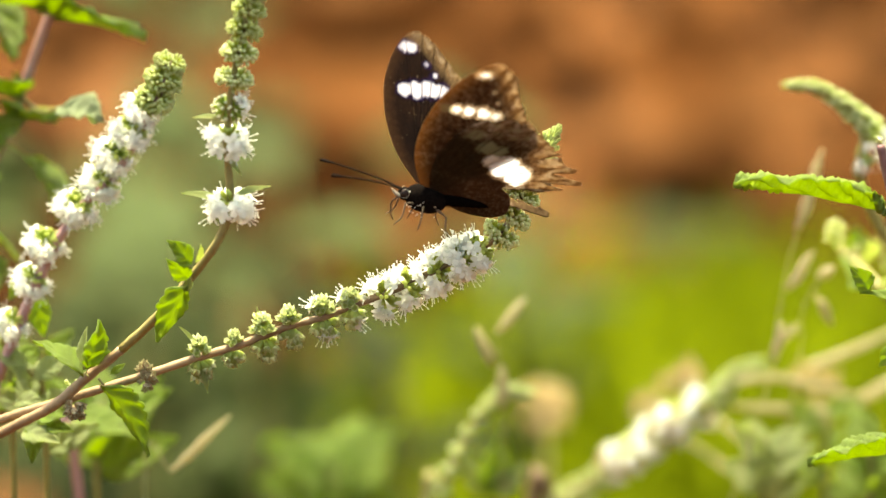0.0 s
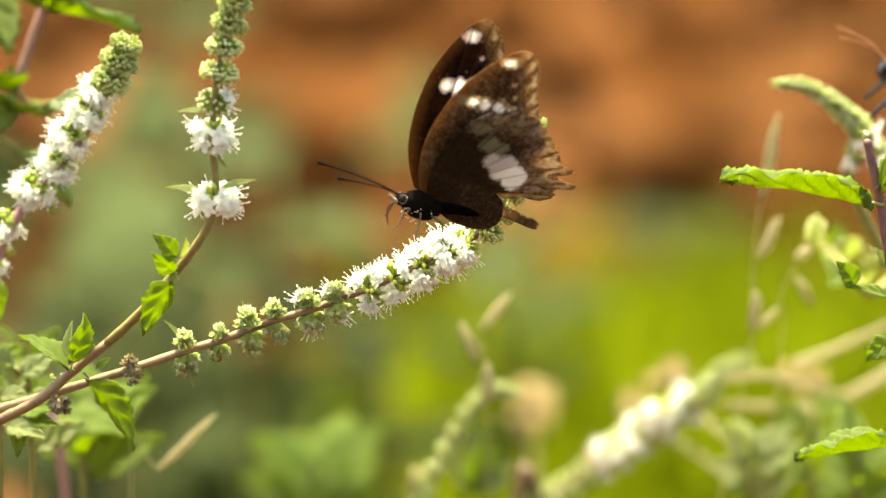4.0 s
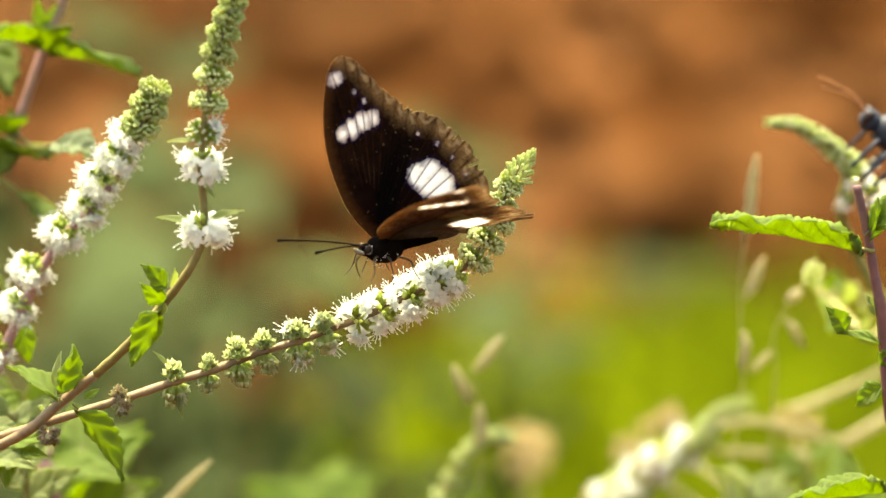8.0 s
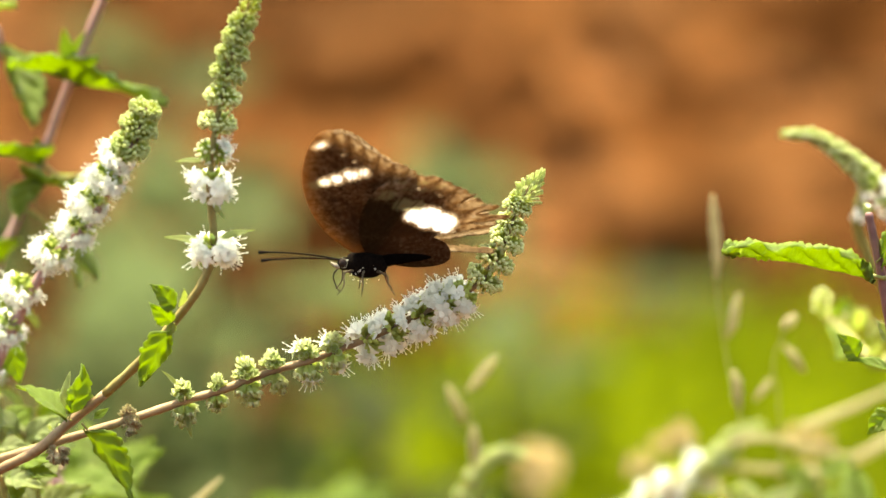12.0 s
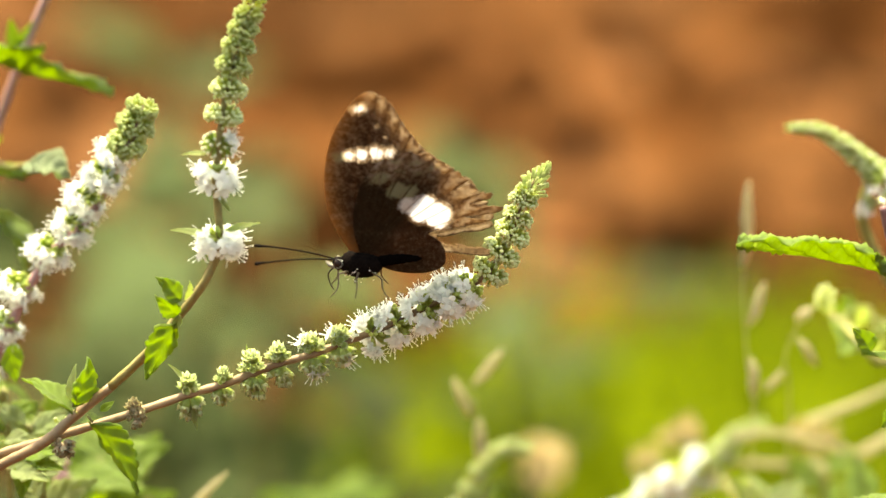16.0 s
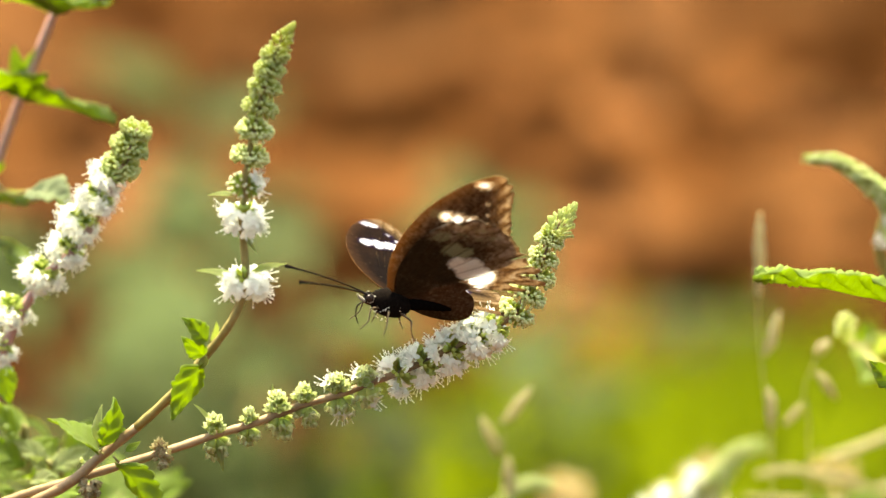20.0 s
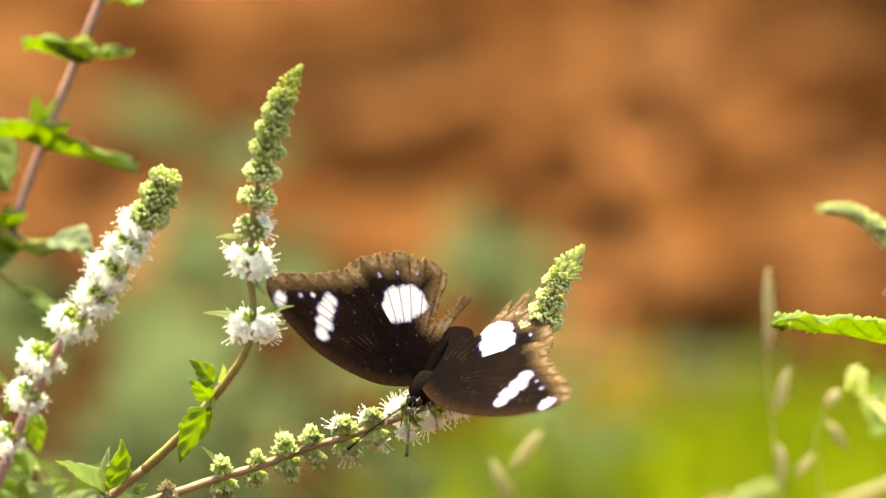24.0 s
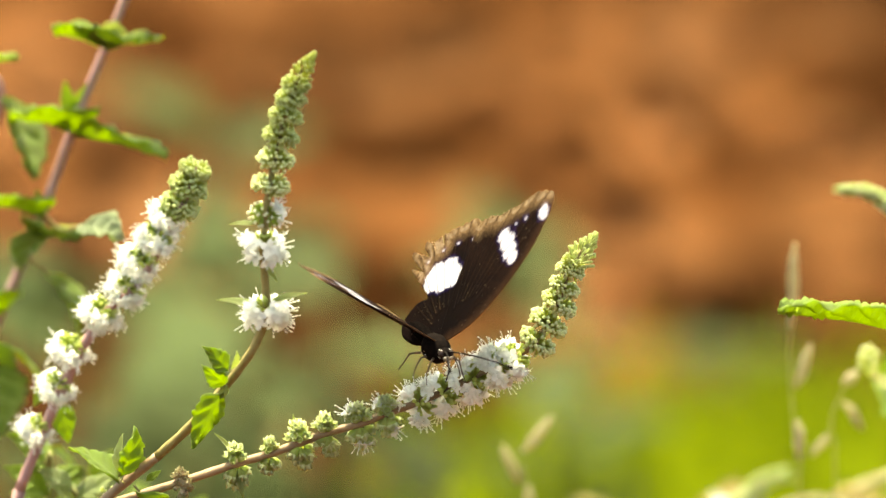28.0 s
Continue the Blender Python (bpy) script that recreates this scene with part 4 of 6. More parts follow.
def leafy_stem():
    """A tall pink stem with pairs of leaves."""
    root = P(-150, 130, -550)
    ob = plant_root("mint_plant", root, "tall pink mint stem with pairs of bright green leaves", "plant", "flowering mint")
    line = [P(-103.3, 100, -52.6), P(-96.7, 100, -34.4), P(-91.4, 100, -21.5), P(-85.6, 100, -7.7), P(-79.3, 100, 9.8), P(-71.3, 100, 29.4), P(-65.5, 100, 43.6), P(-59.3, 100, 59.0), P(-55.5, 100, 70.2)]
    stem(ob, [root, P(-148, 110, -330), P(-128, 90, -140), line[0]], [0.002, 0.0018, 0.0012], STEM_PINK)
    stem(ob, line, [0.001, 0.001, 0.0009, 0.0007], STEM_PINK)

    def shoot_leaves(rows):
        for base, tip, ratio, s, mat in rows:
            leaf(ob, base, tip, (0.0, 0.45, 0.87), ratio * 1.6, mat, s, 0.35, -0.16, 8, 0.07, "", 0.05)

    # lower pairs
    shoot_leaves((
        (P(-87.4, 98, -12.2), P(-76.1, 84, -8.6), 0.55, 1, LEAF), (P(-86.2, 100, -8.6), P(-94.8, 84, 0.2), 0.4, 2, LEAF), (P(-86.0, 100, -8.1), P(-86.9, 100, -2.7), 0.3, 3, LEAF),
        (P(-86.9, 100, -11.2), P(-90.4, 90, -18.1), 0.45, 1, LEAF), (P(-85.2, 100, -21.7), P(-72.1, 86, -29.8), 0.32, 2, LEAF), (P(-95.3, 100, -30.5), P(-103.5, 80, -20.0), 0.45, 3, LEAF),
        (P(-98.0, 100, -37.0), P(-91.9, 100, -46.1), 0.4, 1, LEAF), (P(-99.3, 100, -42.2), P(-93.1, 80, -51.9), 0.4, 2, LEAF), (P(-81.3, 100, -25.7), P(-76.9, 96, -35.5), 0.34, 2, LEAF),
        (P(-93.0, 100, -39.0), P(-86.1, 96, -44.7), 0.32, 1, LEAF)))
    # middle pairs
    shoot_leaves((
        (P(-78.3, 98, 10.8), P(-56.5, 84, 10.3), 0.36, 1, LEAF), (P(-78.3, 98, 11.0), P(-87.4, 80, 20.8), 0.5, 2, LEAF), (P(-79.2, 100, 12.8), P(-80.3, 100, 22.0), 0.22, 3, LEAF),
        (P(-78.2, 100, 12.8), P(-75.8, 100, 21.2), 0.24, 2, LEAF), (P(-80.2, 98, 12.5), P(-86.1, 90, 15.7), 0.5, 3, LEAF_PALE), (P(-95.3, 112, 16.0), P(-85.4, 98, 1.1), 0.4, 1, LEAF),
        (P(-101.4, 112, 23.0), P(-90.9, 98, 28.7), 0.4, 3, LEAF)))
    # upper pairs
    shoot_leaves((
        (P(-71.6, 98, 30.0), P(-81.5, 84, 38.6), 0.34, 2, LEAF), (P(-70.9, 98, 30.0), P(-62.9, 82, 36.3), 0.62, 3, LEAF), (P(-71.0, 100, 29.8), P(-69.0, 96, 36.2), 0.5, 1, LEAF_PALE),
        (P(-71.5, 96, 30.4), P(-71.9, 90, 35.5), 0.6, 2, LEAF_PALE), (P(-65.4, 98, 44.1), P(-55.6, 84, 46.5), 0.4, 1, LEAF), (P(-65.8, 98, 44.3), P(-73.2, 84, 51.7), 0.4, 2, LEAF),
        (P(-59.3, 100, 59.0), P(-51.0, 100, 61.1), 0.4, 3, LEAF), (P(-59.6, 100, 59.3), P(-66.6, 100, 64.0), 0.4, 1, LEAF)))
    leaf(ob, P(-75.2, 62, -1.7), P(-64.9, 54, -0.3), (0.1, -0.3, 0.95), 0.8, SILVER, 1, 0.3, -0.25, 8, 0.12, "pale silvery leaf underside")
    stem(ob, [P(-85.7, 100, -8.4), P(-80.6, 82, -7.3), P(-75.2, 62, -1.7)], [0.0005, 0.0004], STEM_GREEN)
    stem(ob, [P(-90.1, 100, -18.2), P(-85.2, 100, -21.7)], [0.0005, 0.0004], STEM_GREEN)
    stem(ob, [P(-105.1, 115, 33.8), P(-101.4, 112, 23.0), P(-95.3, 112, 16.0), P(-102.1, 112, -11.7), P(-103.3, 100, -52.6)], [0.0006, 0.0009], STEM_PINK)
    return ob


# ---- plants on the other side ----
def toothed_leaf_plant():
    root = P(110, 40, -550)
    ob = plant_root("mint_plant", root, "purple mint stem, broken at the top, with toothed bright leaves", "plant", "flowering mint")
    line = [P(85.6, 0, 8.5), P(86.6, 0, 4.0), P(88.1, 0, -2.4), P(89.4, 0, -9.4), P(91.2, 0, -19.6), P(93.2, 2, -38.8), P(95.7, 4, -63.7)]
    stem(ob, line + [P(100, 10, -200), P(106, 24, -400), root], [0.0008, 0.0009, 0.0011, 0.0013, 0.0017], STEM_PURPLE)
    leaf(ob, P(87.4, -1, -4.6), P(56.1, -4, 2.7), (0.05, 0.3, 0.95), 0.25, LEAF, 7, 1.15, -0.05, 12, 0.24, "bright toothed leaf lit through from behind", 0.07)
    leaf(ob, P(87.9, -1, -1.0), P(98.0, 0, 9.7), (0.3, -0.5, 0.8), 0.4, LEAF, 2, 0.4, -0.2, 9, 0.06)
    leaf(ob, P(88.6, -1, -2.9), P(90.6, -2, 6.4), (0.8, -0.5, 0.1), 0.45, LEAF, 3, 0.5, -0.2, 7, 0.08, "", 0.06)
    leaf(ob, P(91.4, 0, -24.7), P(82.4, -3, -20.7), (-0.2, -0.4, 0.9), 0.3, LEAF, 1, 0.5, -0.3, 8, 0.07, "", 0.08)
    leaf(ob, P(83.9, -1, -22.0), P(80.2, -3, -16.2), (0.2, -0.9, 0.4), 0.6, LEAF, 3, 0.5, -0.2, 6, 0.09)
    leaf(ob, P(90.1, 0, -18.9), P(88.0, 0, -14.1), (0.3, -0.7, 0.5), 0.5, LEAF_PALE, 3, 0.5, -0.2, 6, 0.06)
    leaf(ob, P(91.0, 0, -29.7), P(95.3, 0, -23.7), (0.3, -0.7, 0.5), 0.5, LEAF, 2, 0.5, -0.2, 8, 0.06)
    leaf(ob, P(93.8, 3, -56.8), P(71.8, -4, -57.4), (0.05, 0.25, 0.95), 0.36, LEAF, 7, 1.1, -0.05, 12, 0.16, "bright toothed leaf", 0.05)
    leaf(ob, P(92.0, 2, -33.9), P(86.2, 6, -40.0), (-0.1, -0.7, 0.6), 0.5, LEAF, 2, 0.4, -0.2, 8, 0.06)
    # white fluff at the broken end
    whorl(ob, P(85.1, 1, 9.2), (0.2, 0, 1), 1.2 * MM, 8, 1, BUD_PALE, 300)
    return ob


def arching_spike():
    root = P(140, 160, -550)
    ob = plant_root("mint_plant", root, "arching pale green mint bud spike with a few white flowers", "plant", "flowering mint")
    axis = [P(106.6, 95, -40.8), P(102.6, 95, -26.6), P(97.2, 95, -16.3), P(92.4, 95, -9.9), P(86.3, 95, -4.5), P(80.1, 95, -0.7), P(74.1, 95, -0.2)]
    stem(ob, [root, P(135, 130, -300), axis[0]] + axis[1:], [0.002, 0.0016, 0.0012, 0.0008, 0.0006, 0.0004], STEM_GREEN)
    bud_spike(ob, axis[3:], 3.7 * MM, 1.5 * MM, 14, BUD, 310, 30)
    bloom(ob, P(93.5, 93, -10.7), (-0.7, 0, 0.6), 4.4 * MM, 7, 326, BUD)
    bloom(ob, P(96.3, 94, -15.0), (-0.5, 0, 0.8), 4.2 * MM, 7, 327, BUD)
    spent_cyme(ob, P(92.3, 94, -15.6), (-0.4, -0.5, -0.6), 3.2 * MM, 12, 328, ((-0.4, -0.5, -0.6), (-0.7, -0.4, -0.3)))
    stem(ob, [P(93.0, 95, -9.3), P(90.7, 96, -15.3), P(90.6, 98, -23.5), P(97.0, 100, -37.0), P(107.3, 100, -52.6)], [0.0012, 0.0012, 0.0012], STEM_GREEN)
    return ob


def pale_bud_plant():
    root = P(95, 190, -550)
    ob = plant_root("mint_plant", root, "soft green young mint shoot with pale closed buds", "plant", "flowering mint")
    stem(ob, [root, P(120, 160, -300), P(113.2, 165, -87.8), P(96.1, 118, -57.8), P(88.6, 160, -58.3)], [0.0018, 0.0014, 0.0009], STEM_GREEN)
    for k, (c, r, mat) in enumerate(((P(83.8, 112, -41.6), 3.0, BUD_PALE), (P(90.7, 150, -55.1), 2.6, BUD), (P(95.5, 155, -57.6), 2.6, BUD), (P(99.4, 155, -61.6), 2.8, BUD))):
        whorl(ob, c, (0.1, 0, 1), r * MM, 26, 0, mat, 330 + k)
    for k, (base, tip) in enumerate(((P(84.5, 114, -46.1), P(83.5, 112, -38.3)), (P(86.5, 114, -46.1), P(88.5, 112, -39.2)), (P(92.5, 150, -60.2), P(94.8, 130, -47.2)), (P(90.6, 150, -60.2), P(90.5, 112, -53.7)), (P(94.8, 118, -56.4), P(98.5, 114, -50.0)), (P(93.1, 150, -56.2), P(90.4, 150, -48.1)))):
        leaf(ob, base, base.lerp(tip, 0.75), (0.2, -0.8, 0.4), 0.36, LEAF_PALE if k % 2 == 0 else LEAF, 1 + k % 3, 0.3, -0.2, 7, 0.05)
    return ob


def grass_stalk(points, heads, root, depth_seed, label):
    """A dry grass stalk with hanging spikelets."""
    ob = plant_root("grass_stalk", root, label, "grass", "dry grass stalks")
    stem(ob, [root, *points], [0.0003, 0.00016, 0.00014, 0.00014], STRAW, square=0)
    for k, (a, b, w) in enumerate(heads):
        part("spikelet", tube("spikelet", [a, a.lerp(b, 0.3) + Vector((0.0004, 0, 0)), a.lerp(b, 0.7), b], [w * 0.35 * MM, w * MM, w * 0.9 * MM, w * 0.25 * MM], STRAW, 8, 4, 0, 0.16), None, ob, "", place_part(ob, Matrix.Identity(4)))
    return ob


def bottom_plants():
    # curled spike
    root = P(0, 170, -550)
    ob = plant_root("mint_plant", root, "curled pale green mint bud spike", "plant", "flowering mint")
    axis = [P(-6.4, 165, -125.3), P(-3.5, 165, -118.4), P(1.1, 165, -109.3), P(5.8, 165, -100.3), P(10.1, 165, -95.4), P(14.0, 165, -94.2), P(17.5, 165, -95.0)]
    stem(ob, [root, P(-5, 150, -250), axis[0]] + axis[1:], [0.0016, 0.0012, 0.0008, 0.0005, 0.0003], STEM_GREEN)
    bud_spike(ob, axis, 3.4 * MM, 1.8 * MM, 13, BUD, 350, 40, tall=0.5)
    leaf(ob, P(8.7, 160, -119.5), P(11.1, 160, -102.9), (0.3, -0.7, 0.5), 0.5, LEAF, 1, 0.3, -0.2, 8, 0.05)
    leaf(ob, P(8.7, 160, -118.1), P(16.7, 160, -110.5), (0.3, -0.7, 0.5), 0.5, LEAF_PALE, 2, 0.3, -0.2, 8, 0.05)
    leaf(ob, P(7.4, 160, -118.1), P(2.1, 160, -109.8), (-0.3, -0.7, 0.5), 0.5, LEAF_PALE, 3, 0.3, -0.2, 8, 0.05)
    # white spike
    root = P(60, 240, -550)
    ob = plant_root("mint_plant", root, "leaning mint spike with white flowers and a green tip", "plant", "flowering mint")
    axis = [P(19.9, 200, -137.6), P(25.4, 200, -134.1), P(31.0, 200, -130.4), P(37.0, 200, -126.4), P(42.6, 200, -121.8), P(48.7, 200, -116.8), P(54.7, 200, -112.0), P(60.6, 200, -109.0), P(64.0, 200, -107.2), P(66.5, 200, -103.9), P(69.6, 200, -100.1), P(74.9, 200, -98.4)]
    stem(ob, [root, P(15, 210, -300), axis[0]] + axis[1:], [0.0018, 0.0014, 0.001, 0.0006, 0.0003], STEM)
    leaning = ob
    bud_spike(ob, axis[:4], 4.4 * MM, 4.6 * MM, 5, BUD, 380, 26, tall=0.6)
    for k in range(4, 8):
        bloom(ob, axis[k], axis[k] - axis[k - 1], 6.6 * MM, 22, 388 + k, WITHERED, size=0.9, low=-0.6, high=0.6)
        whorl(ob, axis[k].lerp(axis[k - 1], 0.5), axis[k] - axis[k - 1], 5.2 * MM, 30, 0, BUD_PALE if k % 2 else WITHERED, 396 + k, "", 0.7)
    bud_spike(ob, axis[8:], 4.0 * MM, 2.4 * MM, 7, BUD, 406, 30, tall=0.6)
    # a dry branching plant with withered heads
    root = P(190, 260, -550)
    ob = plant_root("dry_plant", root, "dry tan branching plant with withered flower heads", "plant")
    main = [P(185, 250, -300), P(129.6, 230, -98.7), P(118.7, 230, -104.5), P(105.0, 230, -113.2), P(89.8, 230, -121.9), P(76.3, 235, -132.2), P(71.3, 245, -141.3)]
    stem(ob, [root, *main], [0.002, 0.0016, 0.0013, 0.0012, 0.0009, 0.0006], STRAW)
    for line, r in (([P(96.6, 228, -117.2), P(87.8, 210, -112.8), P(75.7, 202, -109.8), P(65.4, 200, -108.6)], 1.1), ([P(99.3, 228, -115.8), P(88.1, 205, -105.6), P(76.4, 192, -99.0), P(67.4, 190, -99.7)], 1.1),
                    ([P(76.3, 235, -132.2), P(64.3, 250, -126.7), P(60.4, 258, -123.9), P(58.3, 260, -120.3)], 0.6), ([P(86.0, 215, -108.6), P(87.6, 250, -118.5), P(90.3, 280, -127.2)], 0.7),
                    ([P(85.7, 208, -101.0), P(97.8, 210, -96.8), P(111.3, 210, -90.0)], 1.0), ([P(71.3, 245, -141.3), P(56.2, 258, -133.6), P(48.3, 260, -126.8)], 0.6)):
        stem(ob, line, [r * MM, r * 0.9 * MM, r * 0.5 * MM], STRAW, "branch")
    for k, (c, r) in enumerate(((P(58.3, 260, -120.3), 5), (P(48.3, 260, -126.8), 4.5), (P(90.3, 280, -127.2), 6), (P(53.9, 260, -122.3), 4), (P(93.9, 260, -120.9), 4))):
        whorl(ob, c, (0.1, -0.4, 1), r * MM, 30, 0, WITHERED, 400 + k).name = "withered_head"
    c = P(25.4, 420, -176.9)
    foot = Vector((c.x + 0.01, c.y + 0.05, 0))
    ob = plant_root("withered_flower", foot, "withered tan flower head on a dry stalk", "flower")
    stem(ob, [foot, foot.lerp(c, 0.6), c], [0.0012, 0.0007], STRAW)
    whorl(ob, c, (0.1, -0.4, 1), 9 * MM, 40, 0, WITHERED, 410)
    # leafy shoots rising from below
    for k, (cx, top, leaves, size, mat) in enumerate(((P(-87.0, 40, -70.3), P(-89.8, 34, -49.6), 10, 0.012, LEAF_PALE), (P(-94.9, 50, -65.9), P(-97.0, 50, -48.2), 8, 0.013, LEAF), (P(-32.0, 330, -184.0), P(-32.6, 330, -166.3), 14, 0.024, LEAF), (P(71.8, 150, -116.3), P(72.3, 150, -105.2), 9, 0.014, LEAF_PALE), (P(-80.8, 110, -97.9), P(-78.0, 110, -83.2), 7, 0.022, LEAF),
                                                      (P(88.9, 190, -129.3), P(88.6, 190, -108.0), 6, 0.011, LEAF), (P(96.1, 140, -114.4), P(95.9, 140, -102.1), 7, 0.014, LEAF))):
        rnd = random.Random(500 + k)
        foot = Vector((cx.x, cx.y + 0.02, 0))
        ob = plant_root("mint_shoot", foot, "young mint shoot with soft green leaves", "plant", "mint shoots")
        stem(ob, [foot, foot.lerp(cx, 0.6), cx, top], [0.001, 0.0007, 0.0005], STEM_GREEN)
        for j in range(leaves):
            b = cx.lerp(top, j / (leaves - 1))
            a = j * 2.4
            d = Vector((math.cos(a), math.sin(a) * 0.6, 0.5 + 0.3 * rnd.random())).normalized()
            leaf(ob, b, b + d * size * rnd.uniform(0.7, 1.1), (0, -0.6, 0.7), 0.5, mat, 1 + j % 3, 0.3, -0.25, 8, 0.05)
    # pinkish bare stem and two leaves behind the sprig's foot
    foot = P(-70, 150, -550)
    ob = plant_root("mint_shoot", foot, "pinkish mint stem with two broad green leaves", "plant", "mint shoots")
    stem(ob, [foot, P(-72, 130, -300), P(-84.0, 100, -100.0), P(-88.1, 100, -84.1), P(-86.1, 100, -77.5)], [0.0014, 0.0011, 0.0008], STEM_PINK)
    leaf(ob, P(-87.4, 100, -80.1), P(-67.5, 92, -80.9), (0.1, -0.4, 0.9), 0.4, LEAF, 2, 0.2, -0.2, 8, 0.04)
    leaf(ob, P(-86.2, 100, -78.8), P(-90.7, 95, -69.4), (0.1, -0.4, 0.9), 0.5, LEAF, 1, 0.2, -0.2, 8, 0.04)
    leaf(ob, P(-93.5, 100, -65.6), P(-98.0, 95, -57.6), (0.1, -0.4, 0.9), 0.5, LEAF, 1, 0.2, -0.2, 8, 0.04)
    leaf(ob, P(-91.0, 100, -68.3), P(-85.5, 95, -58.9), (0.1, -0.6, 0.7), 0.5, LEAF, 3, 0.2, -0.2, 8, 0.04)
    return leaning


sprig = flowering_sprig()
spike = spike_plant()
tall = leafy_stem()
broken = toothed_leaf_plant()
arch = arching_spike()
shoot = pale_bud_plant()
stalk = grass_stalk([P(62, 150, -260), P(68.1, 130, -85.4), P(66.7, 130, -62.6), P(65.5, 130, -47.9), P(65.5, 130, -38.6), P(65.9, 130, -20.2)],
                    [(P(65.4, 130, -39.3), P(66.2, 130, -19.6), 1.25), (P(66.9, 130, -53.2), P(70.3, 130, -43.0), 1.2), (P(67.5, 130, -61.2), P(68.3, 130, -70.9), 1.2)], P(60, 180, -550), 1, "dry straw-coloured grass stalk with seed heads")
stalk_bent = grass_stalk([P(72, 150, -240), P(76.5, 135, -86.2), P(75.5, 135, -64.7), P(77.1, 135, -58.0), P(79.3, 135, -53.4)],
                         [(P(77.9, 135, -54.0), P(81.4, 135, -51.3), 1.3), (P(78.4, 135, -58.6), P(82.9, 135, -64.9), 1.1), (P(74.9, 135, -66.0), P(71.1, 135, -71.4), 0.9)], P(66, 190, -550), 2, "bent dry grass stalk with seed heads")
stalk_low = grass_stalk([P(4, 160, -250), P(7.3, 140, -99.3), P(6.5, 140, -87.1), P(5.7, 140, -74.9)],
            [(P(5.3, 140, -72.2), P(12.2, 140, -63.7), 1.2), (P(4.4, 140, -80.0), P(0.8, 140, -70.6), 1.3), (P(6.5, 140, -89.8), P(7.0, 140, -80.3), 1.4)], P(2, 185, -550), 3, "dry straw-coloured grass stalk with seed heads")
grass_stalk([P(-62, 90, -260), P(-68.9, 90, -96.7), P(-62.9, 90, -89.6)], [(P(-63.2, 90, -90.1), P(-49.8, 90, -77.0), 1.0)], P(-70, 110, -550), 4, "dry straw-coloured grass stalk with a seed head")
white_spike = bottom_plants()


# ---- the butterfly ----
def wing_outline(ctrl, rough_from, rough_to, depth, seed, teeth, frays):
    """The wing's edge in millimetres (forward, outward): scalloped between two of its corner points, frayed into strips at some places."""
    rnd = random.Random(seed)
    line = spline([(x, y, 0) for x, y in ctrl] + [(*ctrl[0], 0)], 14)[:-1]
    centre = Vector((-1.0, 19.0, 0)) if ctrl is FORE else Vector((-8.0, 10.0, 0))
    a, b = rough_from * 14, rough_to * 14
    bites = {k: rnd.uniform(0.3, 1.5) for k in range(teeth) if rnd.random() < 0.35}
    out = []
    for i, p in enumerate(line):
        if a <= i <= b:
            s = (i - a) / (b - a) * teeth
            fade = min(1, (i - a) / 6, (b - i) / 6)
            k = s % 1.0
            scallop = depth * (abs(math.sin(math.pi * s)) ** 0.55 - 0.7) + rnd.uniform(-0.22, 0.22) * depth
            if int(s) in bites and 0.3 < k < 0.75:
                scallop -= bites[int(s)]
            p = p + (p - centre).normalized() * scallop * fade
        for at, deep, high in frays:
            away = abs(i - at * 14)
            if away < 2:
                p = p + (p - centre).normalized() * (-deep if away < 1 else high)
        out.append(p.xy)
    return out, (a, b)


FORE = [(2.6, 0.4), (6.2, 4.2), (8.7, 7.9), (10.7, 12.7), (11.8, 16.8), (12.4, 20.8), (12.5, 24.8), (12.1, 28.6), (11.3, 32.0), (10.3, 34.9), (8.8, 37.0), (7.0, 37.8), (4.8, 37.1), (2.6, 35.6), (0.8, 33.5), (-2.2, 30.3), (-5.2, 27.7), (-8.4, 25.6), (-10.2, 23.0), (-8.8, 17.5), (-5.0, 8.0), (-1.5, 0.8)]
HIND_RIGHT = [(1.2, 0.4), (2.5, 5.0), (2.9, 10.0), (2.2, 14.5), (0.6, 19.0), (-2.4, 23.2), (-6.2, 25.0), (-11.2, 24.8), (-15.7, 22.4), (-19.6, 19.4), (-22.7, 15.9), (-24.9, 12.0), (-25.6, 8.2), (-24.2, 6.0), (-19.5, 5.2), (-14.6, 4.0), (-13.2, 2.9), (-17.0, 2.0), (-21.3, 1.6), (-24.9, 1.0), (-24.6, -0.4), (-21.0, -0.2), (-17.0, 0.3), (-12.6, 0.4), (-8.0, -0.2), (-3.5, -0.8)]
HIND_LEFT = [(1.2, 0.4), (2.5, 5.0), (2.9, 10.0), (2.2, 14.5), (0.6, 19.0), (-2.4, 23.2), (-6.2, 25.0), (-11.2, 24.8), (-15.7, 22.4), (-19.4, 19.2), (-21.8, 16.4), (-25.0, 15.6), (-24.6, 14.2), (-21.2, 13.0), (-26.6, 12.2), (-26.8, 11.0), (-20.4, 9.6), (-24.4, 8.8), (-19.6, 7.6), (-12.6, 5.8), (-14.6, 3.8), (-15.8, 1.0), (-15.6, -2.0), (-12.6, -3.9), (-7.0, -3.9), (-2.0, -2.0)]
FORE_VEINS = [(9.6, 35.6), (6.2, 37.6), (3.2, 36.0), (0.2, 32.8), (-2.8, 29.8), (-5.8, 27.3), (-8.8, 25.2), (-9.8, 20.5)]
HIND_VEINS = [(-3.4, 23.8), (-8.4, 25.0), (-13.0, 23.8), (-16.8, 21.6), (-20.0, 18.8), (-22.6, 15.9), (-24.6, 12.2), (-25.2, 8.0), (-22.0, 4.4)]
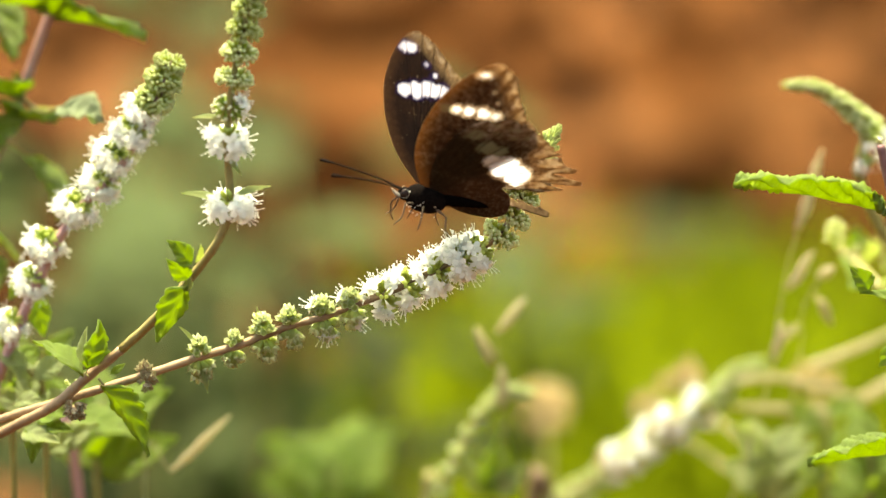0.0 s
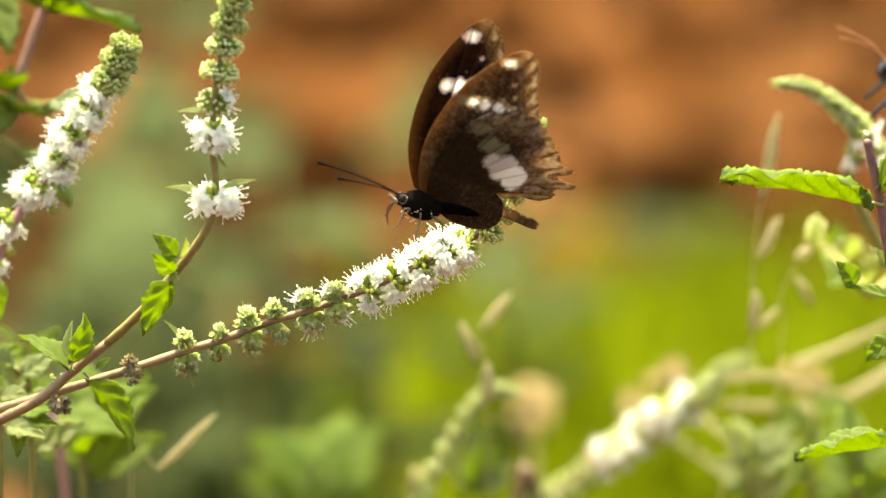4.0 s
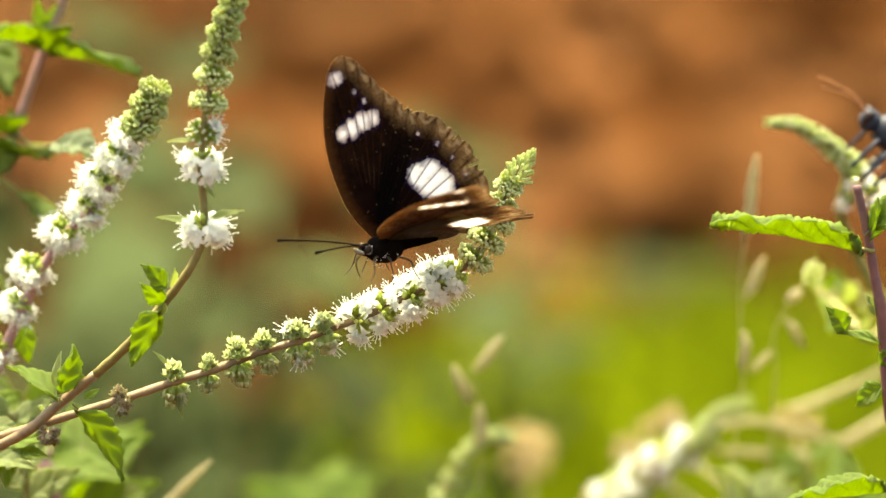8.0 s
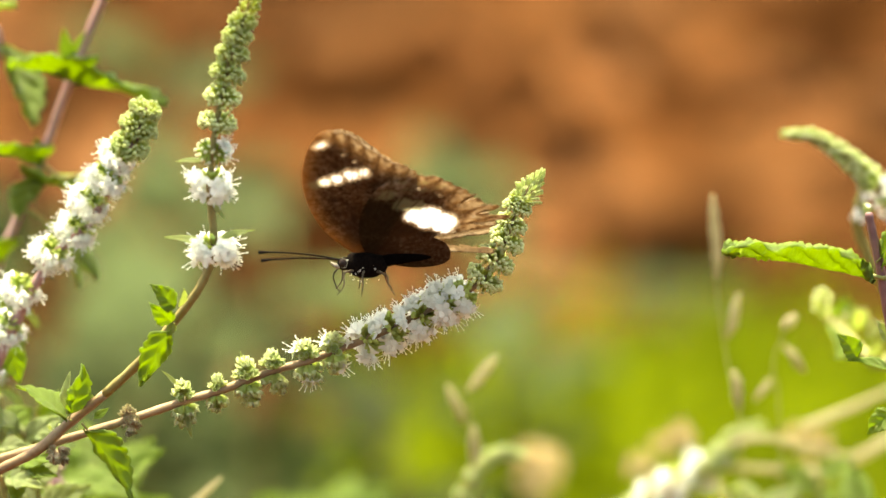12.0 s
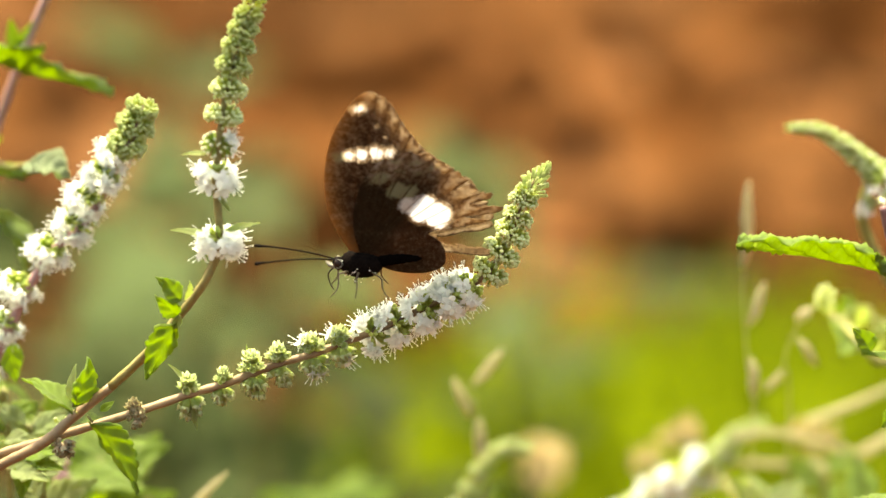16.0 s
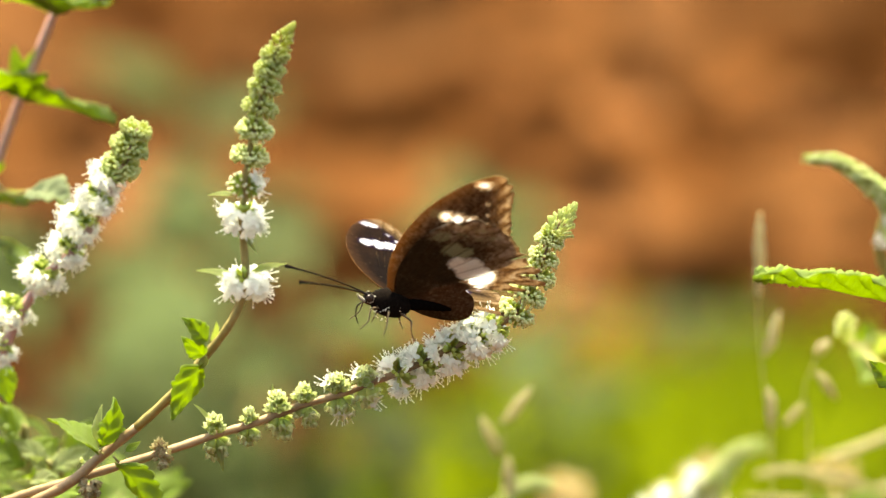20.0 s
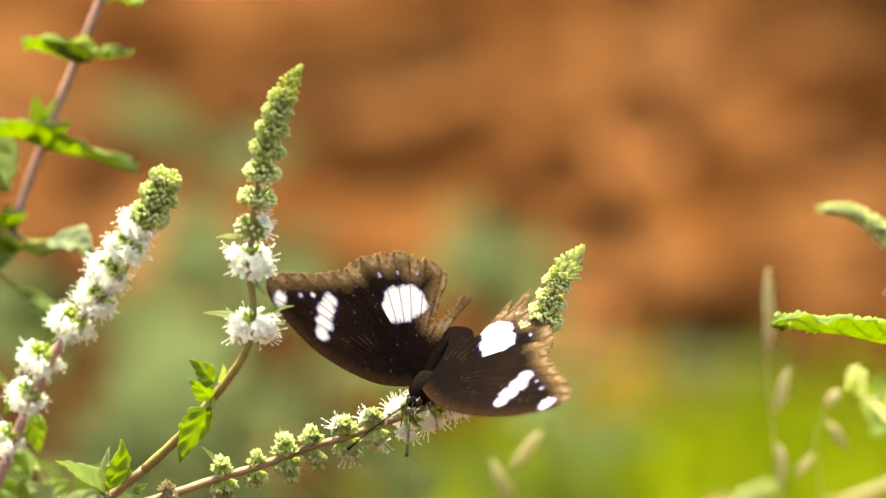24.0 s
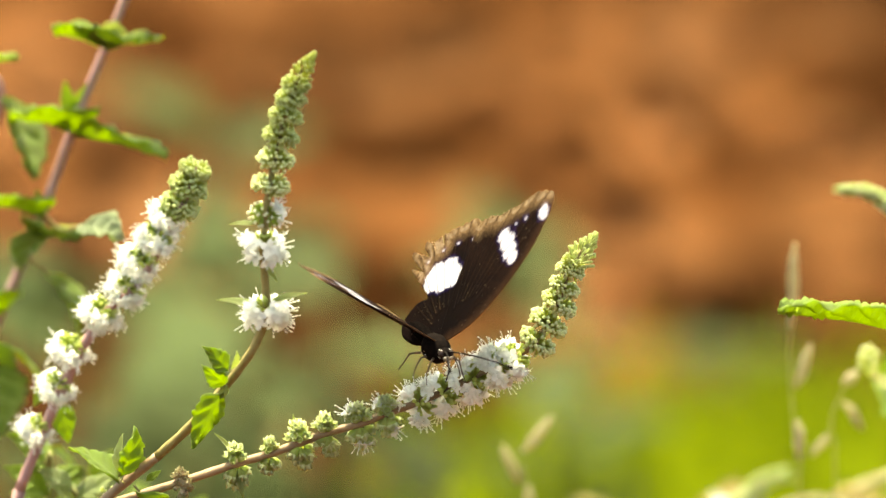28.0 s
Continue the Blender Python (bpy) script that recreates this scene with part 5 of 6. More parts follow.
# white patches: centre, half length, half width, lean in degrees
FORE_WHITE = [(8.8, 33.3, 1.7, 1.3, -28), (8.0, 22.1, 1.4, 1.4, -18), (5.6, 22.9, 1.8, 2.0, -18), (2.8, 24.0, 1.8, 2.1, -18), (0.3, 24.5, 1.4, 1.6, -18), (4.2, 30.1, 0.28, 0.26, 0), (2.2, 28.0, 0.34, 0.32, 0)]
HIND_WHITE = [(-8.2, 12.3, 2.7, 2.6, 20), (-11.0, 11.6, 3.7, 3.9, 0), (-13.7, 10.2, 3.7, 3.4, 30), (-14.3, 8.6, 2.3, 2.3, 20), (-13.1, 18.6, 0.2, 0.18, 0), (-8.4, 20.8, 0.18, 0.16, 0), (-16.8, 15.8, 0.2, 0.18, 0), (-20.1, 11.9, 0.2, 0.18, 0)]
FORE_GREY, HIND_GREY = [(9.9, 21.2, 1.4, 1.3, -18)], [(-2.4, 18.9, 1.9, 1.4, -30), (-5.6, 16.0, 2.2, 1.7, -40), (-8.0, 15.6, 2.2, 1.6, -40), (-5.5, 22.8, 1.2, 0.5, 10), (-9.5, 22.6, 1.4, 0.5, -10), (-12.6, 21.4, 1.2, 0.5, -25), (-6.3, 20.6, 1.0, 0.45, 0), (-10.4, 20.4, 1.1, 0.4, -15)]


def inside(patches, p):
    best = -9.0
    for x, y, a, b, lean in patches:
        c, s = math.cos(radians(lean)), math.sin(radians(lean))
        u, v = (p.x - x) * c + (p.y - y) * s, -(p.x - x) * s + (p.y - y) * c
        best = max(best, (1 - math.hypot(u / a, v / b)) * min(a, b))
    return best


def to_line(p, a, b):
    d = b - a
    t = max(0, min(1, (p - a).dot(d) / d.dot(d)))
    return (a + d * t - p).length


def wing_mesh(name, ctrl, rough, depth, seed, teeth, veins, white, grey, mirror, lift, frays=()):
    edge, (ia, ib) = wing_outline(ctrl, rough[0], rough[1], depth, seed, teeth, frays)
    edge_lines = [(i, (i + 1) % len(edge)) for i in range(len(edge))]
    pts = list(edge)
    step = 0.34
    border = np.array([tuple(e) for e in edge])
    for i in range(-86, 40):
        for j in range(-10, 116):
            q = np.array(((i + 0.5 * (j % 2)) * step, j * step))
            if ((border - q) ** 2).sum(1).min() > 0.045:
                pts.append(Vector(q))
    co, _, tris, *_ = delaunay_2d_cdt(pts, edge_lines, [], 1, 1e-5)
    grid = np.array([tuple(p) for p in co])

    def gap(line):
        line = np.array([tuple(e) for e in line])
        return np.sqrt(((grid[:, None, :] - line[None]) ** 2).sum(2).min(1)).tolist()

    hub = Vector((0.5, 0.5))
    vein_ends = [Vector(v) for v in veins]
    values = {"margin": gap(edge[ia:ib]), "costa": gap(edge[:14 * 10]) if ctrl is FORE else [9.0] * len(co), "white": [], "vein": [], "grey": [], "inner": []}
    heights = []
    for p in co:
        values["white"].append(inside(white, p))
        values["grey"].append(inside(grey, p))
        v = min(to_line(p, hub + (e - hub) * 0.3 + Vector((0.8, 0)), e) for e in vein_ends)
        values["vein"].append(v)
        far = max(0.0, min(1.0, (values["margin"][len(values["inner"])] - 4.5) / 3))
        if ctrl is FORE:
            values["inner"].append(0.8 * max(0.0, min(1.0, (17 - p.y) / 7)) * max(0.0, min(1.0, (5.5 + p.y * 0.15 - p.x) / 3)))
        else:
            values["inner"].append(far * max(0.7, min(1.0, (p.y - 2) / 5)))
        values["inner"][-1] = max(values["inner"][-1], min(1.0, (10 - p.length) / 5))
        out = p.length / 38
        heights.append(lift * math.sin(min(1, out) * 2.4) - 0.08 * min(v, 1.0) + 0.35 * out * out * noise.noise((p.x * 0.22, p.y * 0.22, seed)))
    n, s = len(co), -1 if mirror else 1
    verts = [Vector((p.x, p.y * s, z + 0.05)) * MM for p, z in zip(co, heights)] + [Vector((p.x, p.y * s, z - 0.05)) * MM for p, z in zip(co, heights)]
    faces, slots = [], []
    count = {}
    for t in tris:
        for a, b in zip(t, (*t[1:], t[0])):
            count[(a, b)] = 1
        up = tuple(t)
        faces.append(up if not mirror else up[::-1])
        slots.append(0)
        low = tuple(k + n for k in t)
        faces.append(low[::-1] if not mirror else low)
        slots.append(1)
    for a, b in list(count):
        if (b, a) not in count:
            f = (b, a, a + n, b + n)
            faces.append(f if not mirror else f[::-1])
            slots.append(1)
    data = smooth_mesh(name, verts, faces)
    data.materials.append(WING_UP)
    data.materials.append(WING_LOW)
    data.polygons.foreach_set("material_index", slots)
    for key, vals in values.items():
        data.attributes.new(key, "FLOAT", "POINT").data.foreach_set("value", vals + vals)
    return data


def ball(name, centre, radii, mat, parent, label="", rings=10, spin=0.0):
    bm = bmesh.new()
    bmesh.ops.create_uvsphere(bm, u_segments=14, v_segments=rings, radius=1)
    for v in bm.verts:
        v.co = Vector((v.co.x * radii[0], v.co.y * radii[1], v.co.z * radii[2])) * MM * (1 + 0.05 * noise.noise(v.co * 4))
    for f in bm.faces:
        f.smooth = True
    return part(name, bm, mat, parent, label, pose(*[c * MM for c in centre], 0, spin, 0))


def build_butterfly():
    ob = plant_root("butterfly", Vector((0, 0, 0)), "dark brown butterfly with white wing patches feeding on mint flowers", "butterfly")
    thorax = ball("thorax", (0, 0, -1.0), (4.6, 2.7, 3.0), FUR, ob, "dark furry thorax with white dots")
    rnd = random.Random(8)
    for k in range(26):
        a, x = rnd.uniform(-0.4, 3.54), rnd.uniform(-3.2, 3.4)
        w = math.sqrt(max(0.05, 1 - (x / 4.7) ** 2))
        y, z = 2.7 * w * math.cos(a) * 0.98, -1.0 - 3.0 * w * math.sin(a) * 0.98
        ball("dot", (x, y, z), (0.13, 0.11, 0.11), CREAM, thorax, "", 5)
    abdomen = part("abdomen", tube("abdomen", [Vector((x, 0, z)) * MM for x, z in ((-2.6, -0.4), (-5.5, 0.2), (-8, 0.5), (-10.8, 0.6), (-13.0, 0.4))], [0.0016, 0.0016, 0.0015, 0.0012, 0.0005], ABDOMEN, 12, 6, 0, 0.05), None, ob, "dark ringed abdomen")
    head = ball("head", (4.5, 0, -1.0), (1.45, 1.4, 1.35), FUR, ob)
    for s in (1, -1):
        ball("eye", (0.3, 1.05 * s, 0.2), (0.85, 0.6, 0.9), EYE_DARK, head)
        ball("dot", (-0.6, 1.1 * s, 0.8), (0.18, 0.13, 0.18), CREAM, head, "", 5)
        part("eye_ring", tube("eye_ring", [Vector((0.3 + 0.86 * math.cos(a), s * 1.3, 0.2 + 0.95 * math.sin(a))) * MM for a in (1.2, 2.0, 2.8, 3.6, 4.4, 5.2)], [0.00006, 0.00008, 0.00006], PALP, 5, 4), None, head, "cream ring of scales behind the eye")
        part("palp", tube("palp", [Vector((x, s * y, z)) * MM for x, y, z in ((0.9, 0.5, -0.6), (1.9, 0.55, -0.3), (2.7, 0.5, 0.3))], [0.0004, 0.00036, 0.0001], PALP, 6, 4), None, head, "cream-grey palp")
        part("antenna", tube("antenna", [Vector((x, s * y, z)) * MM for x, y, z in ((0.9, 0.4, 0.8), (5, 1.9, 1.4), (10, 4.0, 1.7), (14.5, 5.8, 1.7), (17, 6.8, 1.6))], [0.00017, 0.00015, 0.00015, 0.00018, 0.0004], ANTENNA, 6, 6), None, head, "thin clubbed antenna")
        for k, (x, out, fwd) in enumerate(((2.2, 3.6, 2.6), (0.4, 4.4, 0.6), (-1.6, 4.6, -2.6))):
            pts = [(x, 1.2, -2.2), (x + fwd * 0.8, out * 0.8, -2.3 - 0.3 * k), (x + fwd * 0.95, out * 0.9, -2.8 - 0.3 * k), (x + fwd * 1.0, out * 1.1, -5.0), (x + fwd * 1.5, out * 1.2, -6.8)]
            part("leg", tube("leg", [Vector((a, s * b, c)) * MM for a, b, c in pts], [0.00025, 0.0002, 0.00018, 0.00013, 0.00009], LEG, 6, 5), None, ob, "thin brown leg")
    part("proboscis", tube("proboscis", [Vector(q) * MM for q in ((1.0, 0, -0.8), (2.2, 0, -2.2), (1.8, 0, -4.2), (1.0, 0, -5.6))], [0.00018, 0.00015, 0.0001], CHITIN, 6, 5), None, head)
    wings = {}
    for side, mirror in (("left", False), ("right", True)):
        fore = wing_mesh("forewing", FORE, (11, 18), 0.55, 3 + mirror, 9, FORE_VEINS, FORE_WHITE, FORE_GREY, mirror, 0.6, ((12.4, 1.0, 0),))
        if mirror:
            hind = wing_mesh("hindwing", HIND_RIGHT, (5, 20), 0.9, 12, 15, HIND_VEINS, HIND_WHITE, HIND_GREY, mirror, 0.3, ((8.6, 1.6, 0.3), (10.4, 2.4, 0.5)))
        else:
            hind = wing_mesh("hindwing", HIND_LEFT, (5, 18), 0.8, 13, 15, HIND_VEINS, HIND_WHITE, HIND_GREY, mirror, 0.3, ((9.3, 2.6, 0.6), (10.3, 3.2, 0.4), (13.6, 2.2, 0.3)))
        wings["fore", side] = part("forewing", fore, None, ob, "dark forewing with two white bars and a worn pale margin")
        wings["hind", side] = part("hindwing", hind, None, ob, "dark hindwing with a large white patch and a tattered margin")
    return ob, wings


def build_wasp():
    ob = plant_root("wasp", Vector((0, 0, 0)), "blue-black wasp with orange antennae on white mint flowers", "wasp")
    ob.scale = (2.0, 2.0, 2.0)
    head = ball("head", (4.6, 0, 0.4), (1.2, 1.6, 1.3), BLUE_BLACK, ob)
    ball("thorax", (1.2, 0, 0.8), (3.0, 2.0, 2.1), BLUE_BLACK, ob, "pale-spotted blue-black thorax")
    part("abdomen", tube("abdomen", [Vector(q) * MM for q in ((-1.5, 0, 0.5), (-4, 0, 0), (-8, 0, -1.6), (-12, 0, -4)) ], [0.0005, 0.0019, 0.0021, 0.0004], BLUE_BLACK, 10, 6, 0, 0.05), None, ob)
    for s in (1, -1):
        ball("eye", (0.5, 1.1 * s, 0.3), (0.6, 0.5, 0.9), EYE_DARK, head)
        ball("spot", (2.0, 1.75 * s, 1.4), (0.5, 0.25, 0.5), CREAM, ob, "pale round spot", 6)
        part("antenna", tube("antenna", [Vector((x, s * y, z)) * MM for x, y, z in ((0.8, 0.5, 0.4), (3.0, 1.2, 0.9), (5.4, 2.0, 0.4), (7.0, 2.5, -0.2))], [0.00013, 0.00011, 0.00009], AMBER, 6, 5), None, head, "orange antenna")
        part("wing", tube("wing", [Vector((x, s * y, z)) * MM for x, y, z in ((0.5, 1.2, 2.4), (-4, 2.0, 2.4), (-9, 2.6, 0.8), (-13, 2.6, -1.6))], [0.0006, 0.0016, 0.0018, 0.0004], BLUE_BLACK, 8, 6), None, ob, "folded smoky wing")
        for x in (2.6, 0.8, -0.6):
            part("leg", tube("leg", [Vector((a, s * b, c)) * MM for a, b, c in ((x, 1.2, -0.8), (x + 0.6, 3.4, -0.6), (x + 1.0, 4.0, -4.2))], [0.0004, 0.0003, 0.0002], BLUE_BLACK, 6, 4), None, ob)
    return ob


def build_bee():
    ob = plant_root("bee", Vector((0, 0, 0)), "small amber bee in flight with dangling legs", "bee")
    ball("thorax", (0, 0, 0), (2.2, 1.7, 1.7), AMBER, ob)
    head = ball("head", (2.8, 0, -0.3), (1.0, 1.3, 1.2), AMBER, ob)
    part("abdomen", tube("abdomen", [Vector(q) * MM for q in ((-1.6, 0, 0), (-3.6, 0, -0.2), (-6, 0, -0.8), (-8, 0, -1.6))], [0.0007, 0.0018, 0.0016, 0.0003], AMBER, 10, 6, 0, 0.1), None, ob, "amber banded abdomen")
    for s in (1, -1):
        part("antenna", tube("antenna", [Vector((x, s * y, z)) * MM for x, y, z in ((0.6, 0.4, 0.5), (2.4, 0.9, 1.2), (4.4, 1.3, 0.6))], [0.0002, 0.00018], AMBER, 6, 4), None, head)
        part("wing", leaf_mesh(3, 0.3, 0.05, 0.0, 1, 0.0, CLEAR), CLEAR, ob, "clear beating wing", pose(0.0, 0.001 * s, 0.0016, 20 * s, 20, 100 * s) @ Matrix.Scale(0.008, 4))
        for x in (1.2, 0.0, -1.2):
            part("leg", tube("leg", [Vector((a, s * b, c)) * MM for a, b, c in ((x, 0.9, -1.2), (x - 0.6, 1.6, -2.8), (x - 1.4, 1.5, -4.6))], [0.0003, 0.00025, 0.00015], AMBER, 6, 4), None, ob)
    return ob


butterfly, wings = build_butterfly()
wasp = build_wasp()
bee = build_bee()

# ---- movement ----
# seconds, sideways and upward sway of each plant in millimetres
SWAY = {
    "sprig": [(0, 1.56, -3.42), (0.5, 2.39, -4.49), (1, 3.55, -5.92), (1.5, 3.67, -4.72), (2, 4.61, -5.54), (2.5, 5.90, -8.50), (3, 4.94, -7.37), (3.5, 3.18, -5.05), (4, 1.38, -2.55), (4.5, 0.26, -0.78), (5, 0.80, -0.94), (5.5, 0.48, 0.23), (6, -0.06, 0.40), (6.5, 0.32, 0.40), (7, 0.91, 0.17), (7.5, 0.16, 0.55), (8, 0.23, 0.67), (8.5, 0.49, -0.05), (9, 0.40, -0.86), (9.5, 0.02, -1.00), (10, -0.49, -0.53), (10.5, -0.73, -0.11), (11, -0.31, -0.33), (11.5, -0.27, -0.74), (12, -0.23, -0.04), (12.5, -0.11, 0.10), (13, -0.01, -0.08), (13.5, -0.04, -0.16), (14, -0.13, -0.16), (14.5, -0.18, -0.01), (15, 1.26, -1.22), (15.5, 0.97, -0.90), (16, -0.25, 0.31), (16.5, -0.39, 0.81), (17, 0.14, 0.22), (17.5, 1.02, -0.93), (18, 1.79, -1.31), (18.5, 2.20, -1.54), (19, 1.50, -1.46), (19.5, 1.35, -1.37), (20, 0.81, -0.57), (20.5, 0.38, -1.06), (21, 0.20, -0.97), (21.5, 0.13, -0.66), (22, 0.11, -0.62), (22.5, -0.13, -0.54), (23, -0.39, -0.43), (23.5, -0.53, -0.28), (24, -0.05, -0.43), (24.5, 0.34, -0.30), (25, 0.41, -1.10), (25.5, -0.06, -0.95), (26, -0.09, -0.20), (26.5, 0.12, -0.04), (27, -0.07, -0.40), (27.5, -0.01, -0.53), (28, -0.12, -0.72)],
    "spike": [(0, 3.47, -4.11), (0.5, 3.24, -1.68), (1, 1.24, 0.59), (1.5, 2.41, -3.29), (2, 4.59, -5.88), (2.5, 5.35, -3.21), (3, 3.50, -2.62), (3.5, 0.38, -1.68), (4, -2.70, -0.53), (4.5, -4.47, 0.82), (5, -3.75, 1.71), (5.5, -0.56, 2.17), (6, 2.61, 2.36), (6.5, 2.46, 2.00), (7, 1.63, 2.29), (7.5, 2.65, 2.49), (8, 4.47, -0.20), (8.5, 3.33, 0.14), (9, 3.24, -0.85), (9.5, 2.85, -0.47), (10, 2.16, -0.17), (10.5, -0.01, -0.98), (11, -0.29, -0.31), (11.5, 0.62, -1.09), (12, -0.04, -1.07), (12.5, -4.12, 0.64), (13, -3.60, 0.35), (13.5, -2.66, -0.12), (14, -1.72, -0.53), (14.5, -1.21, -0.53), (15, 1.99, -0.68), (15.5, 2.22, -1.41), (16, -1.98, -1.80), (16.5, -7.92, -1.46), (17, -8.80, -1.70), (17.5, -6.34, 0.31), (18, -1.89, 0.63), (18.5, 0.82, -1.53), (19, -2.86, 0.31), (19.5, -6.54, 1.81), (20, -7.61, 1.03), (20.5, -5.92, 1.24), (21, -4.17, 1.51), (21.5, -3.89, 1.63), (22, -3.80, 1.23), (22.5, -4.24, 0.68), (23, -4.74, 0.17), (23.5, -4.90, -0.09), (24, -3.90, -0.06), (24.5, -2.81, 0.58), (25, -2.21, 1.20), (25.5, -2.68, 0.47), (26, -3.41, 0.51), (26.5, -3.56, 1.39), (27, -2.35, -0.03), (27.5, -0.34, -2.63), (28, -0.63, -1.24)],
    "tall": [(0, -9.66, 1.68), (0.5, -14.38, 2.77), (1, -14.26, 2.75), (1.5, -12.84, 2.17), (2, -13.89, 2.97), (2.5, -15.50, 3.56), (3, -13.75, 3.29), (3.5, -10.74, 2.98), (4, -7.81, 2.77), (4.5, -6.36, 2.92), (5, -8.95, 3.30), (5.5, -12.45, 3.79), (6, -14.52, 3.98), (6.5, -11.88, 3.62), (7, -7.53, 3.93), (7.5, -4.96, 3.75), (8, -6.77, 3.52), (8.5, -13.55, 3.87), (9, -18.88, 3.39), (9.5, -18.34, 2.86), (10, -11.43, 1.87), (10.5, -1.26, 0.27), (11, 2.17, -0.14), (11.5, 1.27, 0.71), (12, -3.52, 0.55), (12.5, -11.96, 1.05), (13, -13.79, 1.36), (13.5, -14.50, 1.84), (14, -15.08, 2.38), (14.5, -16.51, 2.99), (15, -17.59, 3.20), (15.5, -17.53, 2.23), (16, -16.40, 1.64), (16.5, -15.06, 1.43), (17, -16.17, 2.48), (17.5, -19.14, 3.87), (18, -21.14, 4.58), (18.5, -22.18, 4.72), (19, -21.62, 4.25), (19.5, -21.23, 3.97), (20, -20.31, 3.51), (20.5, -20.19, 3.55), (21, -20.21, 3.64), (21.5, -19.54, 3.23), (22, -19.36, 2.92), (22.5, -19.59, 2.60), (23, -19.81, 2.32), (23.5, -19.68, 2.15), (24, -18.23, 2.17), (24.5, -16.90, 2.49), (25, -17.00, 2.95), (25.5, -17.88, 2.92), (26, -18.66, 1.86), (26.5, -19.19, 2.21), (27, -19.19, 2.94), (27.5, -17.45, 2.63), (28, -14.78, 2.05)],
    "arch": [(0, -1.15, -2.53), (0.5, -0.05, -2.16), (1, -2.85, -2.14), (1.5, -2.43, -2.11), (2, -1.61, -2.47), (2.5, -1.43, -2.73), (3, -1.00, -4.62), (3.5, -0.77, -3.72), (4, -0.56, -2.68), (4.5, -0.49, -1.60), (5, -0.82, -0.89), (5.5, -1.50, -0.43), (6, 0.25, -0.78), (6.5, -0.24, -0.61), (7, -1.77, -0.47), (7.5, -0.23, -0.11), (8, -1.04, -1.21), (8.5, -1.48, -1.05), (9, 1.42, 2.01), (9.5, -1.25, 0.63), (10, 0.88, 0.22), (10.5, 1.51, 0.82), (11, -0.35, -0.27), (11.5, 1.08, 0.71), (12, 0.08, 0.02), (12.5, 0.38, 0.15), (13, 0.15, 0.11), (13.5, 0.06, 0.25), (14, -0.01, 0.50), (14.5, -0.23, 0.92), (15, -1.24, 0.77), (15.5, -1.02, 0.91), (16, -0.11, 0.18), (16.5, 0.10, -0.03), (17, -0.78, 0.45), (17.5, -1.83, 1.23), (18, -2.30, 1.72), (18.5, -2.58, 1.86), (19, -2.40, 2.10), (19.5, -1.68, 1.84), (20, -0.99, 1.42), (20.5, -0.71, 1.46), (21, -0.02, 1.37), (21.5, -0.79, 1.32), (22, -0.39, 1.04), (22.5, 0.17, 0.79), (23, 0.66, 0.59), (23.5, 0.84, 0.48), (24, -0.44, -0.03), (24.5, -0.24, 0.45), (25, -0.33, 0.53), (25.5, 0.25, 0.33), (26, -0.14, 0.03), (26.5, 0.43, 0.55), (27, 0.05, 1.06), (27.5, -0.05, 0.76), (28, 0.19, 1.08)],
    "broken": [(0, 0.68, -0.24), (0.5, -0.79, 0.62), (1, 0.48, 0.28), (1.5, 0.14, 0.39), (2, 0.21, 0.45), (2.5, -0.43, 0.47), (3, -0.23, 0.22), (3.5, 0.23, 0.27), (4, 0.73, 0.42), (4.5, 0.99, 0.65), (5, -0.57, -0.40), (5.5, 0.34, 0.07), (6, -0.72, 1.30), (6.5, -0.69, 2.00), (7, -1.34, 0.89), (7.5, 0.74, 0.38), (8, -0.26, 0.50), (8.5, -2.10, 0.84), (9, -2.37, 0.91), (9.5, -0.65, -0.47), (10, 0.77, -1.76), (10.5, 0.53, -1.68), (11, -0.27, -0.31), (11.5, 1.16, -0.20), (12, -0.20, -1.60), (12.5, 2.91, -1.99), (13, 2.53, -1.84), (13.5, 1.96, -1.27), (14, 1.37, -0.59), (14.5, 0.91, -0.00), (15, -0.28, -0.15), (15.5, -1.28, -0.89), (16, 1.55, -1.44), (16.5, 1.58, -1.65), (17, -0.17, -0.47), (17.5, -0.87, -0.22), (18, 0.58, -0.07), (18.5, -0.05, -0.11), (19, -1.80, -0.05), (19.5, 0.50, 0.22), (20, 0.67, -0.56), (20.5, 0.43, -0.70), (21, 0.42, -0.78), (21.5, 1.05, -0.12), (22, 1.70, -0.46), (22.5, 2.56, -1.03), (23, 3.31, -1.53), (23.5, 3.55, -1.67), (24, 1.93, -1.12), (24.5, -0.33, -0.29), (25, 0.63, -0.21), (25.5, 1.56, -1.29), (26, 1.17, -1.60), (26.5, 2.08, -0.20), (27, 0.83, 0.14), (27.5, 0.03, -0.16), (28, 0.61, -1.24)],
